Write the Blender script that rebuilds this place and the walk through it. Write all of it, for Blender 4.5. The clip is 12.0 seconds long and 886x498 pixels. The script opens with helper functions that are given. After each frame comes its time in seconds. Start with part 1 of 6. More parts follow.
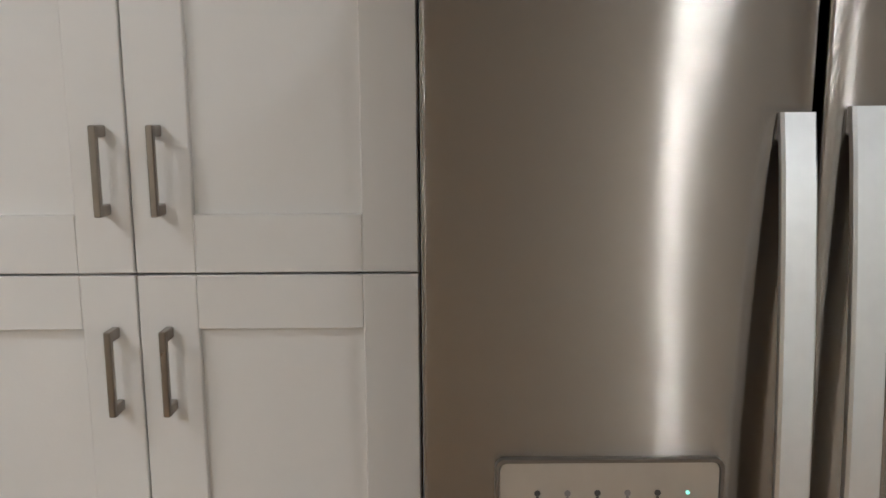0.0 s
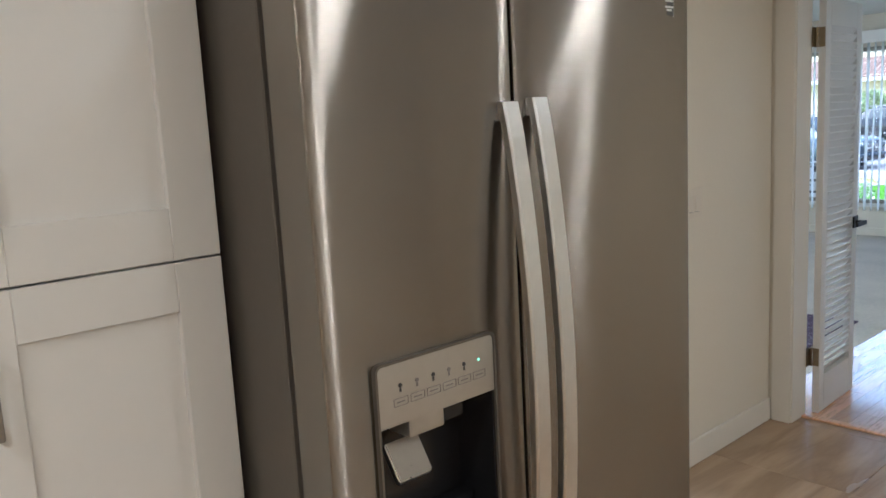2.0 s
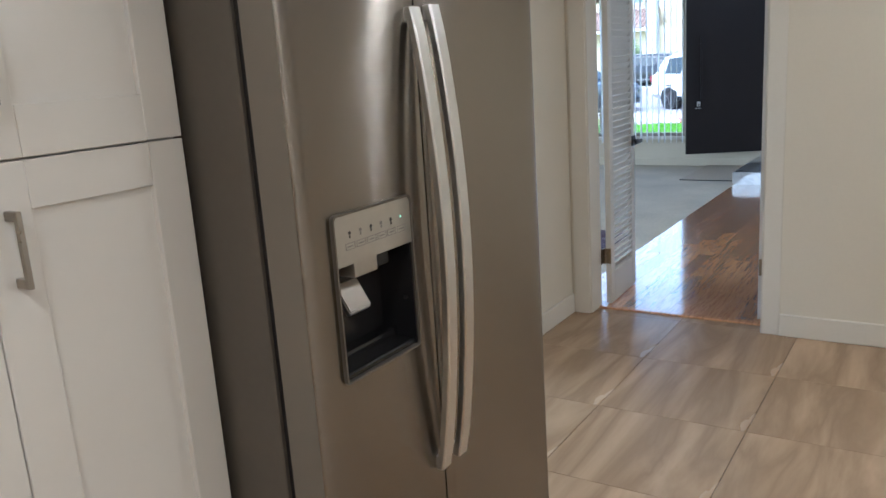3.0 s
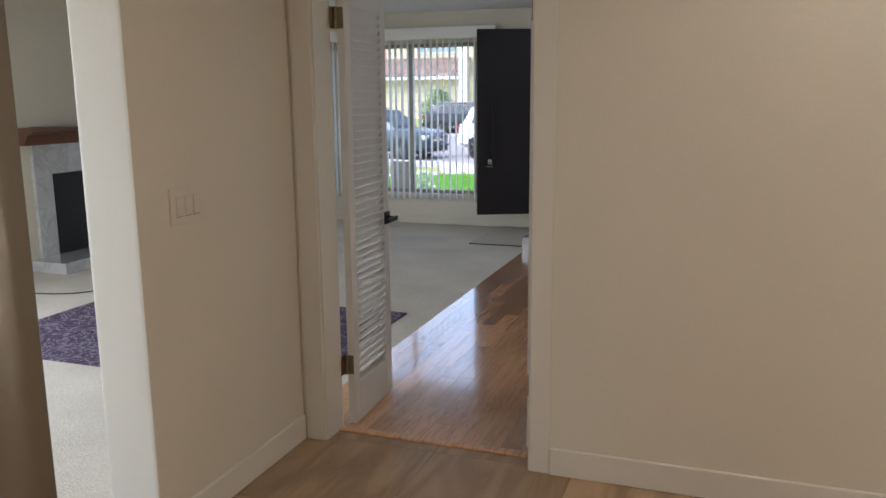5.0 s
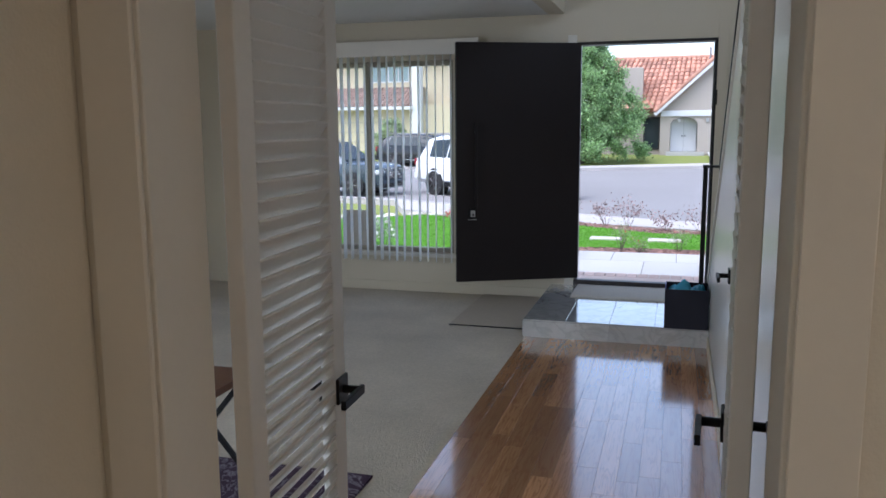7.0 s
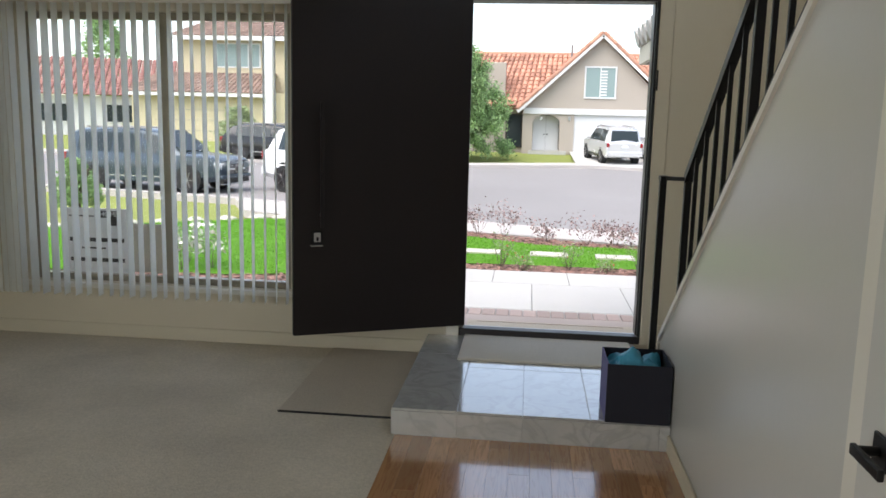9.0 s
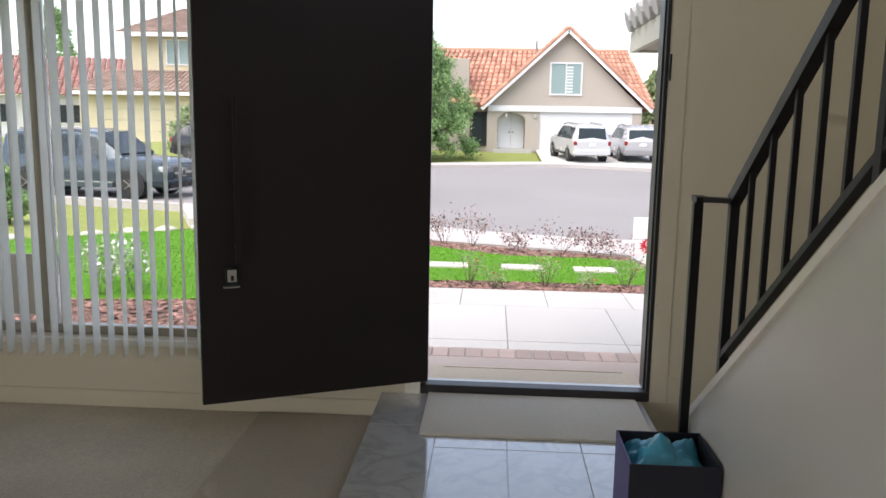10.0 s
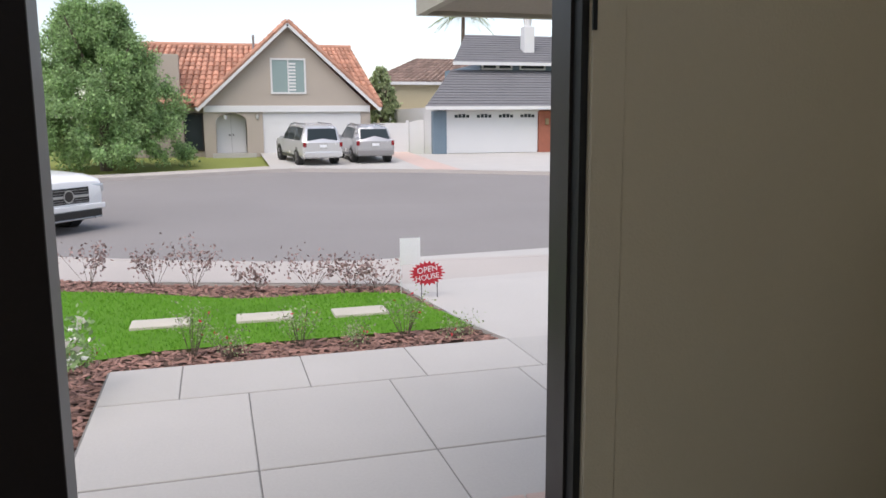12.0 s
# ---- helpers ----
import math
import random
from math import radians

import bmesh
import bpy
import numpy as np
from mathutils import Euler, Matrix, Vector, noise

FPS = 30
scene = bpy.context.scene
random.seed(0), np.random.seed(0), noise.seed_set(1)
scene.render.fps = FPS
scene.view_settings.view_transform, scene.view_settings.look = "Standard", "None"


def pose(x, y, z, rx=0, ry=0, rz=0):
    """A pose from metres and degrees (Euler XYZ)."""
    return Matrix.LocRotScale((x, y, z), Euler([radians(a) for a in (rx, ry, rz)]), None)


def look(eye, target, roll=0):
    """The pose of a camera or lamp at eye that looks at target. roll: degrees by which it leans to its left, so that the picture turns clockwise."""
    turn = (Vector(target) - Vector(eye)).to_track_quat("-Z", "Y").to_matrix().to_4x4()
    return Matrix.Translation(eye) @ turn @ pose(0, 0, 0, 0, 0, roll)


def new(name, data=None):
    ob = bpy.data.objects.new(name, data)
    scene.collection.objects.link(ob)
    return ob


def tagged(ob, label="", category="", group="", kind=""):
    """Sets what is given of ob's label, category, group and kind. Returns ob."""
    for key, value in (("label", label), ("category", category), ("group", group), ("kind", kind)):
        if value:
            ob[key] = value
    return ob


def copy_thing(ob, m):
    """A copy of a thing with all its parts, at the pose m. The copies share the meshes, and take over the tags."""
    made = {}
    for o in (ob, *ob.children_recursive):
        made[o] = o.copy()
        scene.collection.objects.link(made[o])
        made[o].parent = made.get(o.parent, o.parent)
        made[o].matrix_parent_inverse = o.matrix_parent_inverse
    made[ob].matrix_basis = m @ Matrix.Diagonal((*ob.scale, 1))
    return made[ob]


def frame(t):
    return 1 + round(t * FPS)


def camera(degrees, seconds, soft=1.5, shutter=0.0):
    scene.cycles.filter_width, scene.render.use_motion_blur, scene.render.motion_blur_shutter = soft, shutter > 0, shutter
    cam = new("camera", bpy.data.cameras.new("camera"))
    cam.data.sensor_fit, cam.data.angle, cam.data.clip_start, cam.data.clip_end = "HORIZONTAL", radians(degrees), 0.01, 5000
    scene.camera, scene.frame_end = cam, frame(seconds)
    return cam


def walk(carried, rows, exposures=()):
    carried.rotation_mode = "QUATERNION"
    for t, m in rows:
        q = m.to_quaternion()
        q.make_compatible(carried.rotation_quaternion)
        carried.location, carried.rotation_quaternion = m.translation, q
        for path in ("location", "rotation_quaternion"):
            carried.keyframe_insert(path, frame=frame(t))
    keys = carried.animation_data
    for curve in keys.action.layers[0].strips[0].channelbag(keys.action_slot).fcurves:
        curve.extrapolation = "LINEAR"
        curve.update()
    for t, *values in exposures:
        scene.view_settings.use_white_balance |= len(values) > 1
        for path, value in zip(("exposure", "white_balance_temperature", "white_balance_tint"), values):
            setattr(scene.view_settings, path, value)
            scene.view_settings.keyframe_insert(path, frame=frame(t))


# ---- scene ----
cam = camera(57.9, 12.0, soft=1.6)
PATH = [
    (0, (1.74, -3.248, 1.579), (-0.234, -3.24, 1.256), -0.3),
    (0.5, (1.719, -3.186, 1.659), (-0.226, -2.798, 1.399), -0.3),
    (1, (1.73, -3.293, 1.646), (-0.11, -2.537, 1.43), -0.8),
    (1.5, (1.781, -3.573, 1.597), (0.096, -2.524, 1.349), -2.0),
    (2, (1.823, -3.864, 1.556), (0.354, -2.544, 1.243), -3.1),
    (2.5, (1.796, -4.123, 1.497), (0.569, -2.593, 1.104), -3.8),
    (3, (1.862, -4.292, 1.468), (0.8, -2.659, 1.016), -3.8),
    (3.5, (1.94, -4.271, 1.462), (1.078, -2.529, 0.993), -3.4),
    (3.7, (1.949, -4.169, 1.462), (1.166, -2.388, 0.999), -3.1),
    (5.3, (1.692, -2.845, 1.528), (1.025, -0.992, 1.176), -0.4),
    (5.5, (1.606, -2.645, 1.53), (0.926, -0.795, 1.193), -0.5),
    (6, (1.385, -2.171, 1.542), (0.697, -0.319, 1.232), -0.2),
    (6.5, (1.112, -1.673, 1.531), (0.466, 0.197, 1.24), -0.3),
    (7, (0.932, -1.178, 1.537), (0.378, 0.720, 1.235), -0.4),
    (7.2, (0.874, -0.985, 1.545), (0.356, 0.921, 1.241), -0.6),
    (8.8, (0.494, 0.694, 1.487), (0.266, 2.656, 1.174), 1.3),
    (9, (0.489, 0.892, 1.487), (0.283, 2.857, 1.173), 1.4),
    (9.5, (0.462, 1.456, 1.482), (0.304, 3.424, 1.164), 1.4),
    (10, (0.415, 2.003, 1.499), (0.296, 3.974, 1.182), 1.0),
    (10.5, (0.378, 2.566, 1.509), (0.314, 4.54, 1.189), 0.6),
    (11, (0.344, 3.132, 1.51), (0.372, 5.107, 1.196), 0.1),
    (11.5, (0.368, 3.733, 1.5), (0.578, 5.697, 1.183), 0.1),
    (12, (0.424, 4.243, 1.508), (0.963, 6.143, 1.194), -0.4),
]
walk(cam, [(t, look(eye, target, roll)) for t, eye, target, roll in PATH],
     exposures=[(0.0, 1.9, 5000, 9), (0.6, 2.0, 5300, 8), (1.2, 2.0, 5400, 9), (2.5, 2.1, 4950, 8), (3.7, 1.85, 5250, 9), (5.3, 1.5, 5850, 15), (6.0, 1.65, 5750, 16), (7.2, 1.0, 5700, 13),
                (8.8, 1.12, 6650, 10), (9.5, 1.2, 6800, 11), (10.3, 1.1, 6850, 15), (11.0, 1.0, 6900, 18), (11.5, 0.85, 6900, 18), (12.0, 0.4, 6850, 14)])

# ---- world and large lights ----
world = bpy.data.worlds.new("overcast_sky")
scene.world = world
world.use_nodes = True
wn = world.node_tree.nodes
sky = wn.new("ShaderNodeTexSky")
sky.sky_type, sky.sun_disc = "NISHITA", False
sky.sun_elevation, sky.sun_rotation = radians(60), radians(220)
sky.air_density, sky.dust_density, sky.ozone_density = 1.0, 1.3, 1.0
wn["Background"].inputs["Strength"].default_value = 0.15
haze = wn.new("ShaderNodeHueSaturation")
haze.inputs["Saturation"].default_value, haze.inputs["Value"].default_value = 0.72, 1.22
world.node_tree.links.new(sky.outputs[0], haze.inputs["Color"])
world.node_tree.links.new(haze.outputs[0], wn["Background"].inputs["Color"])

sun_data = bpy.data.lights.new("sun", "SUN")
sun_data.energy, sun_data.angle, sun_data.color = 2.1, radians(60), (1.0, 0.97, 0.93)
sun = new("sun", sun_data)
sun.matrix_world = look((0, 0, 30), (9.6, 11.5, 4.0))

# The last two, at y -4.6, are unseen, added to light the cabinets.
KITCHEN_LAMPS = [(1.30, -2.68, 0.5), (1.20, -1.70, 0.6), (2.25, -0.70, 1.1), (3.75, -2.05, 5.2), (1.45, -4.6, 1.9), (2.9, -4.6, 5.4)]


def kitchen_lamp_light(x, y, watts):
    d = bpy.data.lights.new("downlight", "AREA")
    d.shape, d.size, d.energy, d.color = "DISK", 0.11, watts, (1.0, 0.86, 0.68)
    ob = new("downlight_lamp", d)
    ob.matrix_world = look((x, y, 2.452), (x, y, 0))


for lx, ly, lw in KITCHEN_LAMPS:
    kitchen_lamp_light(lx, ly, lw)


def fill_light(name, eye, target, w, h, watts):
    """Added cool fill in an assumed, unseen wall opening that the walk never faces."""
    d = bpy.data.lights.new(name, "AREA")
    d.shape, d.size, d.size_y, d.energy, d.color = "RECTANGLE", w, h, watts, (0.84, 0.93, 1.0)
    new(name, d).matrix_world = look(eye, target)


# Patio door, west and stair windows are assumed; these lamps brighten the interior.
fill_light("daylight_patio_door", (-2.2, -6.06, 1.05), (-2.2, 0, 1.05), 2.9, 2.05, 4.0)
fill_light("daylight_west_window", (-4.28, -1.5, 1.35), (0, -1.5, 1.35), 3.2, 1.4, 52.0)
fill_light("daylight_stair_window", (2.38, 3.1, 3.75), (0, 3.1, 3.75), 2.9, 1.5, 8.5)

# ---- materials ----


def mat(name, base, rough=0.5, metal=0.0, var=0.10, scale=3.0, grain=0.05, gscale=60.0, bump=0.0, bscale=80.0,
        rnd=0.0, island=0.0, stretch=(1, 1, 1), spec=0.5, rvar=0.08):
    """A surface with broad and fine variation of colour and gloss, and fine relief."""
    m = bpy.data.materials.new(name)
    m.use_nodes = True
    nt = m.node_tree
    n, l = nt.nodes, nt.links
    p = n["Principled BSDF"]
    p.inputs["Roughness"].default_value, p.inputs["Metallic"].default_value = rough, metal
    p.inputs["Specular IOR Level"].default_value = spec
    co = n.new("ShaderNodeTexCoord")
    mp = n.new("ShaderNodeMapping")
    mp.inputs["Scale"].default_value = stretch
    l.new(co.outputs["Object"], mp.inputs["Vector"])
    a, b = n.new("ShaderNodeTexNoise"), n.new("ShaderNodeTexNoise")
    a.inputs["Scale"].default_value, b.inputs["Scale"].default_value = scale, gscale
    a.inputs["Detail"].default_value = 4
    for t in (a, b):
        l.new(mp.outputs[0], t.inputs["Vector"])
    total = n.new("ShaderNodeMath")
    total.operation = "MULTIPLY_ADD"
    total.inputs[1].default_value, total.inputs[2].default_value = 2 * var, 1 - var
    l.new(a.outputs[0], total.inputs[0])
    fine = n.new("ShaderNodeMath")
    fine.operation = "MULTIPLY_ADD"
    fine.inputs[1].default_value, fine.inputs[2].default_value = 2 * grain, 1 - grain
    l.new(b.outputs[0], fine.inputs[0])
    mul = n.new("ShaderNodeMath")
    mul.operation = "MULTIPLY"
    l.new(total.outputs[0], mul.inputs[0]), l.new(fine.outputs[0], mul.inputs[1])
    last = mul
    if rnd or island:
        src = n.new("ShaderNodeObjectInfo").outputs["Random"] if rnd else n.new("ShaderNodeNewGeometry").outputs["Random Per Island"]
        w = rnd or island
        r = n.new("ShaderNodeMath")
        r.operation = "MULTIPLY_ADD"
        r.inputs[1].default_value, r.inputs[2].default_value = 2 * w, 1 - w
        l.new(src, r.inputs[0])
        last = n.new("ShaderNodeMath")
        last.operation = "MULTIPLY"
        l.new(mul.outputs[0], last.inputs[0]), l.new(r.outputs[0], last.inputs[1])
    col = n.new("ShaderNodeVectorMath")
    col.operation = "SCALE"
    col.inputs[0].default_value = base
    l.new(last.outputs[0], col.inputs["Scale"])
    l.new(col.outputs[0], p.inputs["Base Color"])
    rr = n.new("ShaderNodeMath")
    rr.operation = "MULTIPLY_ADD"
    rr.inputs[1].default_value, rr.inputs[2].default_value = 2 * rvar, rough - rvar
    rr.use_clamp = True
    l.new(a.outputs[0], rr.inputs[0]), l.new(rr.outputs[0], p.inputs["Roughness"])
    if bump:
        c = n.new("ShaderNodeTexNoise")
        c.inputs["Scale"].default_value, c.inputs["Detail"].default_value = bscale, 3
        l.new(mp.outputs[0], c.inputs["Vector"])
        bp = n.new("ShaderNodeBump")
        bp.inputs["Strength"].default_value, bp.inputs["Distance"].default_value = bump, 0.01
        l.new(c.outputs[0], bp.inputs["Height"]), l.new(bp.outputs[0], p.inputs["Normal"])
    m["col"] = col.name
    return m


def veined(m, vein, scale=4.0, width=0.06, stretch=(1, 1, 1), turn=0.0, strength=1.0, distortion=1.5):
    """Adds thin irregular veins or streaks of another colour to a surface."""
    n, l = m.node_tree.nodes, m.node_tree.links
    p = n["Principled BSDF"]
    co, mp = n.new("ShaderNodeTexCoord"), n.new("ShaderNodeMapping")
    mp.inputs["Scale"].default_value, mp.inputs["Rotation"].default_value = stretch, (0, 0, turn)
    info = n.new("ShaderNodeObjectInfo")
    shift = n.new("ShaderNodeVectorMath")
    shift.operation = "MULTIPLY_ADD"
    shift.inputs[1].default_value = (37.0, 17.0, 9.0)
    l.new(info.outputs["Random"], shift.inputs[0])
    l.new(co.outputs["Object"], shift.inputs[2]), l.new(shift.outputs[0], mp.inputs["Vector"])
    t = n.new("ShaderNodeTexNoise")
    t.inputs["Scale"].default_value, t.inputs["Detail"].default_value, t.inputs["Distortion"].default_value = scale, 6, distortion
    l.new(mp.outputs[0], t.inputs["Vector"])
    ramp = n.new("ShaderNodeValToRGB")
    e = ramp.color_ramp.elements
    e[0].position, e[0].color = 0.5 - width, (0, 0, 0, 1)
    e[1].position, e[1].color = 0.5 + width, (0, 0, 0, 1)
    mid = ramp.color_ramp.elements.new(0.5)
    mid.color = (strength, strength, strength, 1)
    l.new(t.outputs[0], ramp.inputs[0])
    mix = n.new("ShaderNodeMix")
    mix.data_type = "RGBA"
    l.new(ramp.outputs[0], mix.inputs[0])
    l.new(n[m["col"]].outputs[0], mix.inputs[6])
    mix.inputs[7].default_value = (*vein, 1)
    l.new(mix.outputs[2], p.inputs["Base Color"])
    return m


def glass_mat(name, tint=(1, 1, 1), rough=0.0):
    m = bpy.data.materials.new(name)
    m.use_nodes = True
    p = m.node_tree.nodes["Principled BSDF"]
    p.inputs["Base Color"].default_value, p.inputs["Roughness"].default_value = (*tint, 1), rough
    p.inputs["Transmission Weight"].default_value, p.inputs["IOR"].default_value = 1.0, 1.12
    return m


def glow_mat(name, colour, strength):
    m = bpy.data.materials.new(name)
    m.use_nodes = True
    p = m.node_tree.nodes["Principled BSDF"]
    p.inputs["Base Color"].default_value = (0.8, 0.8, 0.8, 1)
    p.inputs["Emission Color"].default_value, p.inputs["Emission Strength"].default_value = (*colour, 1), strength
    return m


def brushed(name, base, rough, aniso=0.7, brush=0.5):
    m = mat(name, base, rough=rough, metal=1.0, var=0.025, scale=2.0, grain=0.02, gscale=30, stretch=(20, 1, 60), rvar=0.006)
    n, l = m.node_tree.nodes, m.node_tree.links
    p = n["Principled BSDF"]
    p.inputs["Anisotropic"].default_value = aniso
    p.inputs["Anisotropic Rotation"].default_value = 0.25
    tan = n.new("ShaderNodeTangent")
    tan.direction_type, tan.axis = "RADIAL", "Z"
    l.new(tan.outputs[0], p.inputs["Tangent"])
    # the fine horizontal scratches of the brushing tilt the surface up and down
    geo, zoom = n.new("ShaderNodeNewGeometry"), n.new("ShaderNodeVectorMath")
    zoom.operation, zoom.inputs["Scale"].default_value = "SCALE", 9000.0
    l.new(geo.outputs["Position"], zoom.inputs[0])
    scratch = n.new("ShaderNodeTexWhiteNoise")
    l.new(zoom.outputs[0], scratch.inputs["Vector"])
    parts = n.new("ShaderNodeSeparateColor")
    l.new(scratch.outputs["Color"], parts.inputs[0])
    pair, tilt = n.new("ShaderNodeMath"), n.new("ShaderNodeMath")
    tilt.operation = "MULTIPLY_ADD"
    tilt.inputs[1].default_value, tilt.inputs[2].default_value = brush, -brush
    l.new(parts.outputs[0], pair.inputs[0]), l.new(parts.outputs[1], pair.inputs[1]), l.new(pair.outputs[0], tilt.inputs[0])
    up, lean, unit = n.new("ShaderNodeCombineXYZ"), n.new("ShaderNodeVectorMath"), n.new("ShaderNodeVectorMath")
    unit.operation = "NORMALIZE"
    l.new(tilt.outputs[0], up.inputs[2]), l.new(geo.outputs["Normal"], lean.inputs[0]), l.new(up.outputs[0], lean.inputs[1])
    l.new(lean.outputs[0], unit.inputs[0]), l.new(unit.outputs[0], p.inputs["Normal"])
    return m


PAINT = mat("cream_wall_paint", (0.74, 0.685, 0.575), rough=0.55, var=0.03, scale=1.2, grain=0.02, bump=0.12, bscale=160)
PAINT_LIVING = mat("offwhite_wall_paint", (0.64, 0.57, 0.44), rough=0.5, var=0.03, scale=1.0, grain=0.02, bump=0.12, bscale=150)
SATIN = mat("satin_white_panel_paint", (0.59, 0.575, 0.535), rough=0.30, var=0.03, scale=1.5, grain=0.01, bump=0.03, bscale=40, rvar=0.012)
CEIL = mat("white_ceiling_paint", (0.78, 0.78, 0.75), rough=0.7, var=0.03, scale=1.0, bump=0.2, bscale=120)
TRIM = mat("semigloss_cream_trim", (0.76, 0.72, 0.64), rough=0.35, var=0.03, scale=3, grain=0.02, bump=0.03, bscale=90)
WHITE_LACQUER = mat("white_cabinet_lacquer", (0.78, 0.76, 0.72), rough=0.38, var=0.02, scale=2, grain=0.01, bump=0.02, bscale=200)
LOUVER_WHITE = mat("white_louver_paint", (0.74, 0.72, 0.68), rough=0.4, var=0.04, scale=6, grain=0.03, bump=0.05, bscale=90)
STEEL = brushed("brushed_stainless_steel", (0.295, 0.27, 0.235), 0.20, 1.0, 0.62)
STEEL_SIDE = mat("grey_fridge_case", (0.15, 0.132, 0.108), rough=0.42, metal=0.4, var=0.04, scale=3, bump=0.03, bscale=200)
HANDLE_STEEL = mat("satin_handle_steel", (0.72, 0.73, 0.73), rough=0.36, metal=1.0, var=0.03, scale=6)
NICKEL = mat("brushed_nickel", (0.34, 0.31, 0.27), rough=0.3, metal=1.0, var=0.05, scale=40)
BLACK_GAP = mat("black_rubber", (0.012, 0.012, 0.012), rough=0.6, var=0.1)
BLACK_PLASTIC = mat("black_glossy_plastic", (0.015, 0.015, 0.016), rough=0.22, var=0.1, scale=12)
SILVER_PLASTIC = mat("silver_plastic", (0.52, 0.51, 0.49), rough=0.32, metal=0.7, var=0.03, scale=12)
PANEL_GREY = mat("champagne_control_panel", (0.50, 0.48, 0.43), rough=0.34, metal=0.75, var=0.02, scale=9)
INK = mat("dark_print", (0.05, 0.05, 0.05), rough=0.5, var=0.05)
GREEN_LED = glow_mat("green_indicator", (0.2, 1.0, 0.55), 0.35)
PLATE = mat("almond_switch_plate", (0.72, 0.66, 0.56), rough=0.35, var=0.02)
FLOOR_TILE = veined(mat("beige_porcelain_tile", (0.50, 0.345, 0.21), rough=0.24, var=0.14, scale=2.2, grain=0.05, gscale=30,
                        rnd=0.06, stretch=(2.2, 0.55, 1)), (0.27, 0.175, 0.10), scale=1.5, width=0.16,
                    stretch=(3.2, 0.55, 1), turn=-0.6, strength=0.75, distortion=0.5)
GROUT = mat("brown_grout", (0.20, 0.155, 0.115), rough=0.9, var=0.1, scale=20)
WOOD = veined(mat("red_oak_floor", (0.60, 0.31, 0.14), rough=0.20, spec=0.95, var=0.20, scale=3.0, grain=0.10, gscale=26, rnd=0.30,
                  stretch=(9, 0.6, 1), rvar=0.025), (0.32, 0.13, 0.05), scale=3.0, width=0.05, stretch=(11, 0.7, 1), strength=0.6)
WOOD_DARK = mat("walnut_wood", (0.13, 0.055, 0.03), rough=0.35, var=0.2, scale=3, grain=0.1, gscale=40, stretch=(1, 8, 8))
CARPET = mat("taupe_carpet", (0.58, 0.515, 0.42), rough=0.95, var=0.26, scale=1.7, grain=0.20, gscale=70, bump=0.6, bscale=110, spec=0.1)
CARPET_MAT = mat("beige_carpet_mat", (0.72, 0.66, 0.56), rough=0.95, var=0.06, scale=3, grain=0.22, gscale=150, bump=0.8, bscale=220, spec=0.1)
CARPET_PATCH = mat("tan_carpet_patch", (0.53, 0.46, 0.37), rough=0.95, var=0.06, scale=3, grain=0.22, gscale=150, bump=0.8, bscale=220, spec=0.1)
MARBLE = veined(mat("grey_marble_tile", (0.54, 0.53, 0.51), rough=0.12, spec=0.9, var=0.18, scale=5, grain=0.08, gscale=30, rnd=0.07, rvar=0.03),
                (0.34, 0.33, 0.32), scale=4.0, width=0.06, strength=0.45)
for glossy in (WOOD, MARBLE):
    p = glossy.node_tree.nodes["Principled BSDF"]
    p.inputs["Coat Weight"].default_value, p.inputs["Coat Roughness"].default_value, p.inputs["Coat IOR"].default_value = 1.0, 0.08, 1.75
DOOR_DARK = mat("dark_bronze_door_skin", (0.020, 0.0155, 0.0148), rough=0.5, var=0.15, scale=3, grain=0.1, gscale=60, bump=0.05, bscale=150, spec=0.2)
FRAME_DARK = mat("dark_bronze_frame", (0.035, 0.030, 0.030), rough=0.4, metal=0.3, var=0.1, scale=8)
FRAME_GREY = mat("grey_weatherstrip", (0.22, 0.21, 0.21), rough=0.5, var=0.1, scale=8)
IRON = mat("black_iron_rail", (0.010, 0.009, 0.009), rough=0.42, spec=0.25, var=0.15, scale=20, bump=0.05, bscale=120)
BLIND = mat("white_vinyl_slat", (0.80, 0.81, 0.78), rough=0.5, var=0.04, scale=4)
bn, bl = BLIND.node_tree.nodes, BLIND.node_tree.links
thin, blend = bn.new("ShaderNodeBsdfTranslucent"), bn.new("ShaderNodeMixShader")
thin.inputs["Color"].default_value, blend.inputs[0].default_value = (0.95, 0.96, 0.93, 1), 0.5
bl.new(bn["Principled BSDF"].outputs[0], blend.inputs[1]), bl.new(thin.outputs[0], blend.inputs[2])
bl.new(blend.outputs[0], bn["Material Output"].inputs["Surface"])
ALU = mat("bronze_window_frame", (0.30, 0.265, 0.205), rough=0.4, metal=0.3, var=0.08, scale=6)
GLASS = glass_mat("window_glass")
BOX_NAVY = mat("navy_fabric_box", (0.012, 0.012, 0.022), rough=0.75, var=0.15, scale=10, grain=0.2, gscale=300, bump=0.2, bscale=400)
BOX_LILAC = mat("lilac_box_lining", (0.16, 0.15, 0.32), rough=0.8, var=0.08, scale=10)
BAG_BLUE = mat("blue_plastic_bag", (0.06, 0.35, 0.52), rough=0.25, var=0.2, scale=12, bump=0.3, bscale=40)
BRASS = mat("aged_brass_hinge", (0.30, 0.24, 0.15), rough=0.4, metal=1.0, var=0.2, scale=60)
CONCRETE = mat("pale_concrete", (0.44, 0.425, 0.405), rough=0.85, var=0.08, scale=1.2, grain=0.06, gscale=60, rnd=0.04, bump=0.2, bscale=200)
CONCRETE_JOINT = mat("dark_joint", (0.20, 0.195, 0.185), rough=0.9, var=0.1, scale=10)
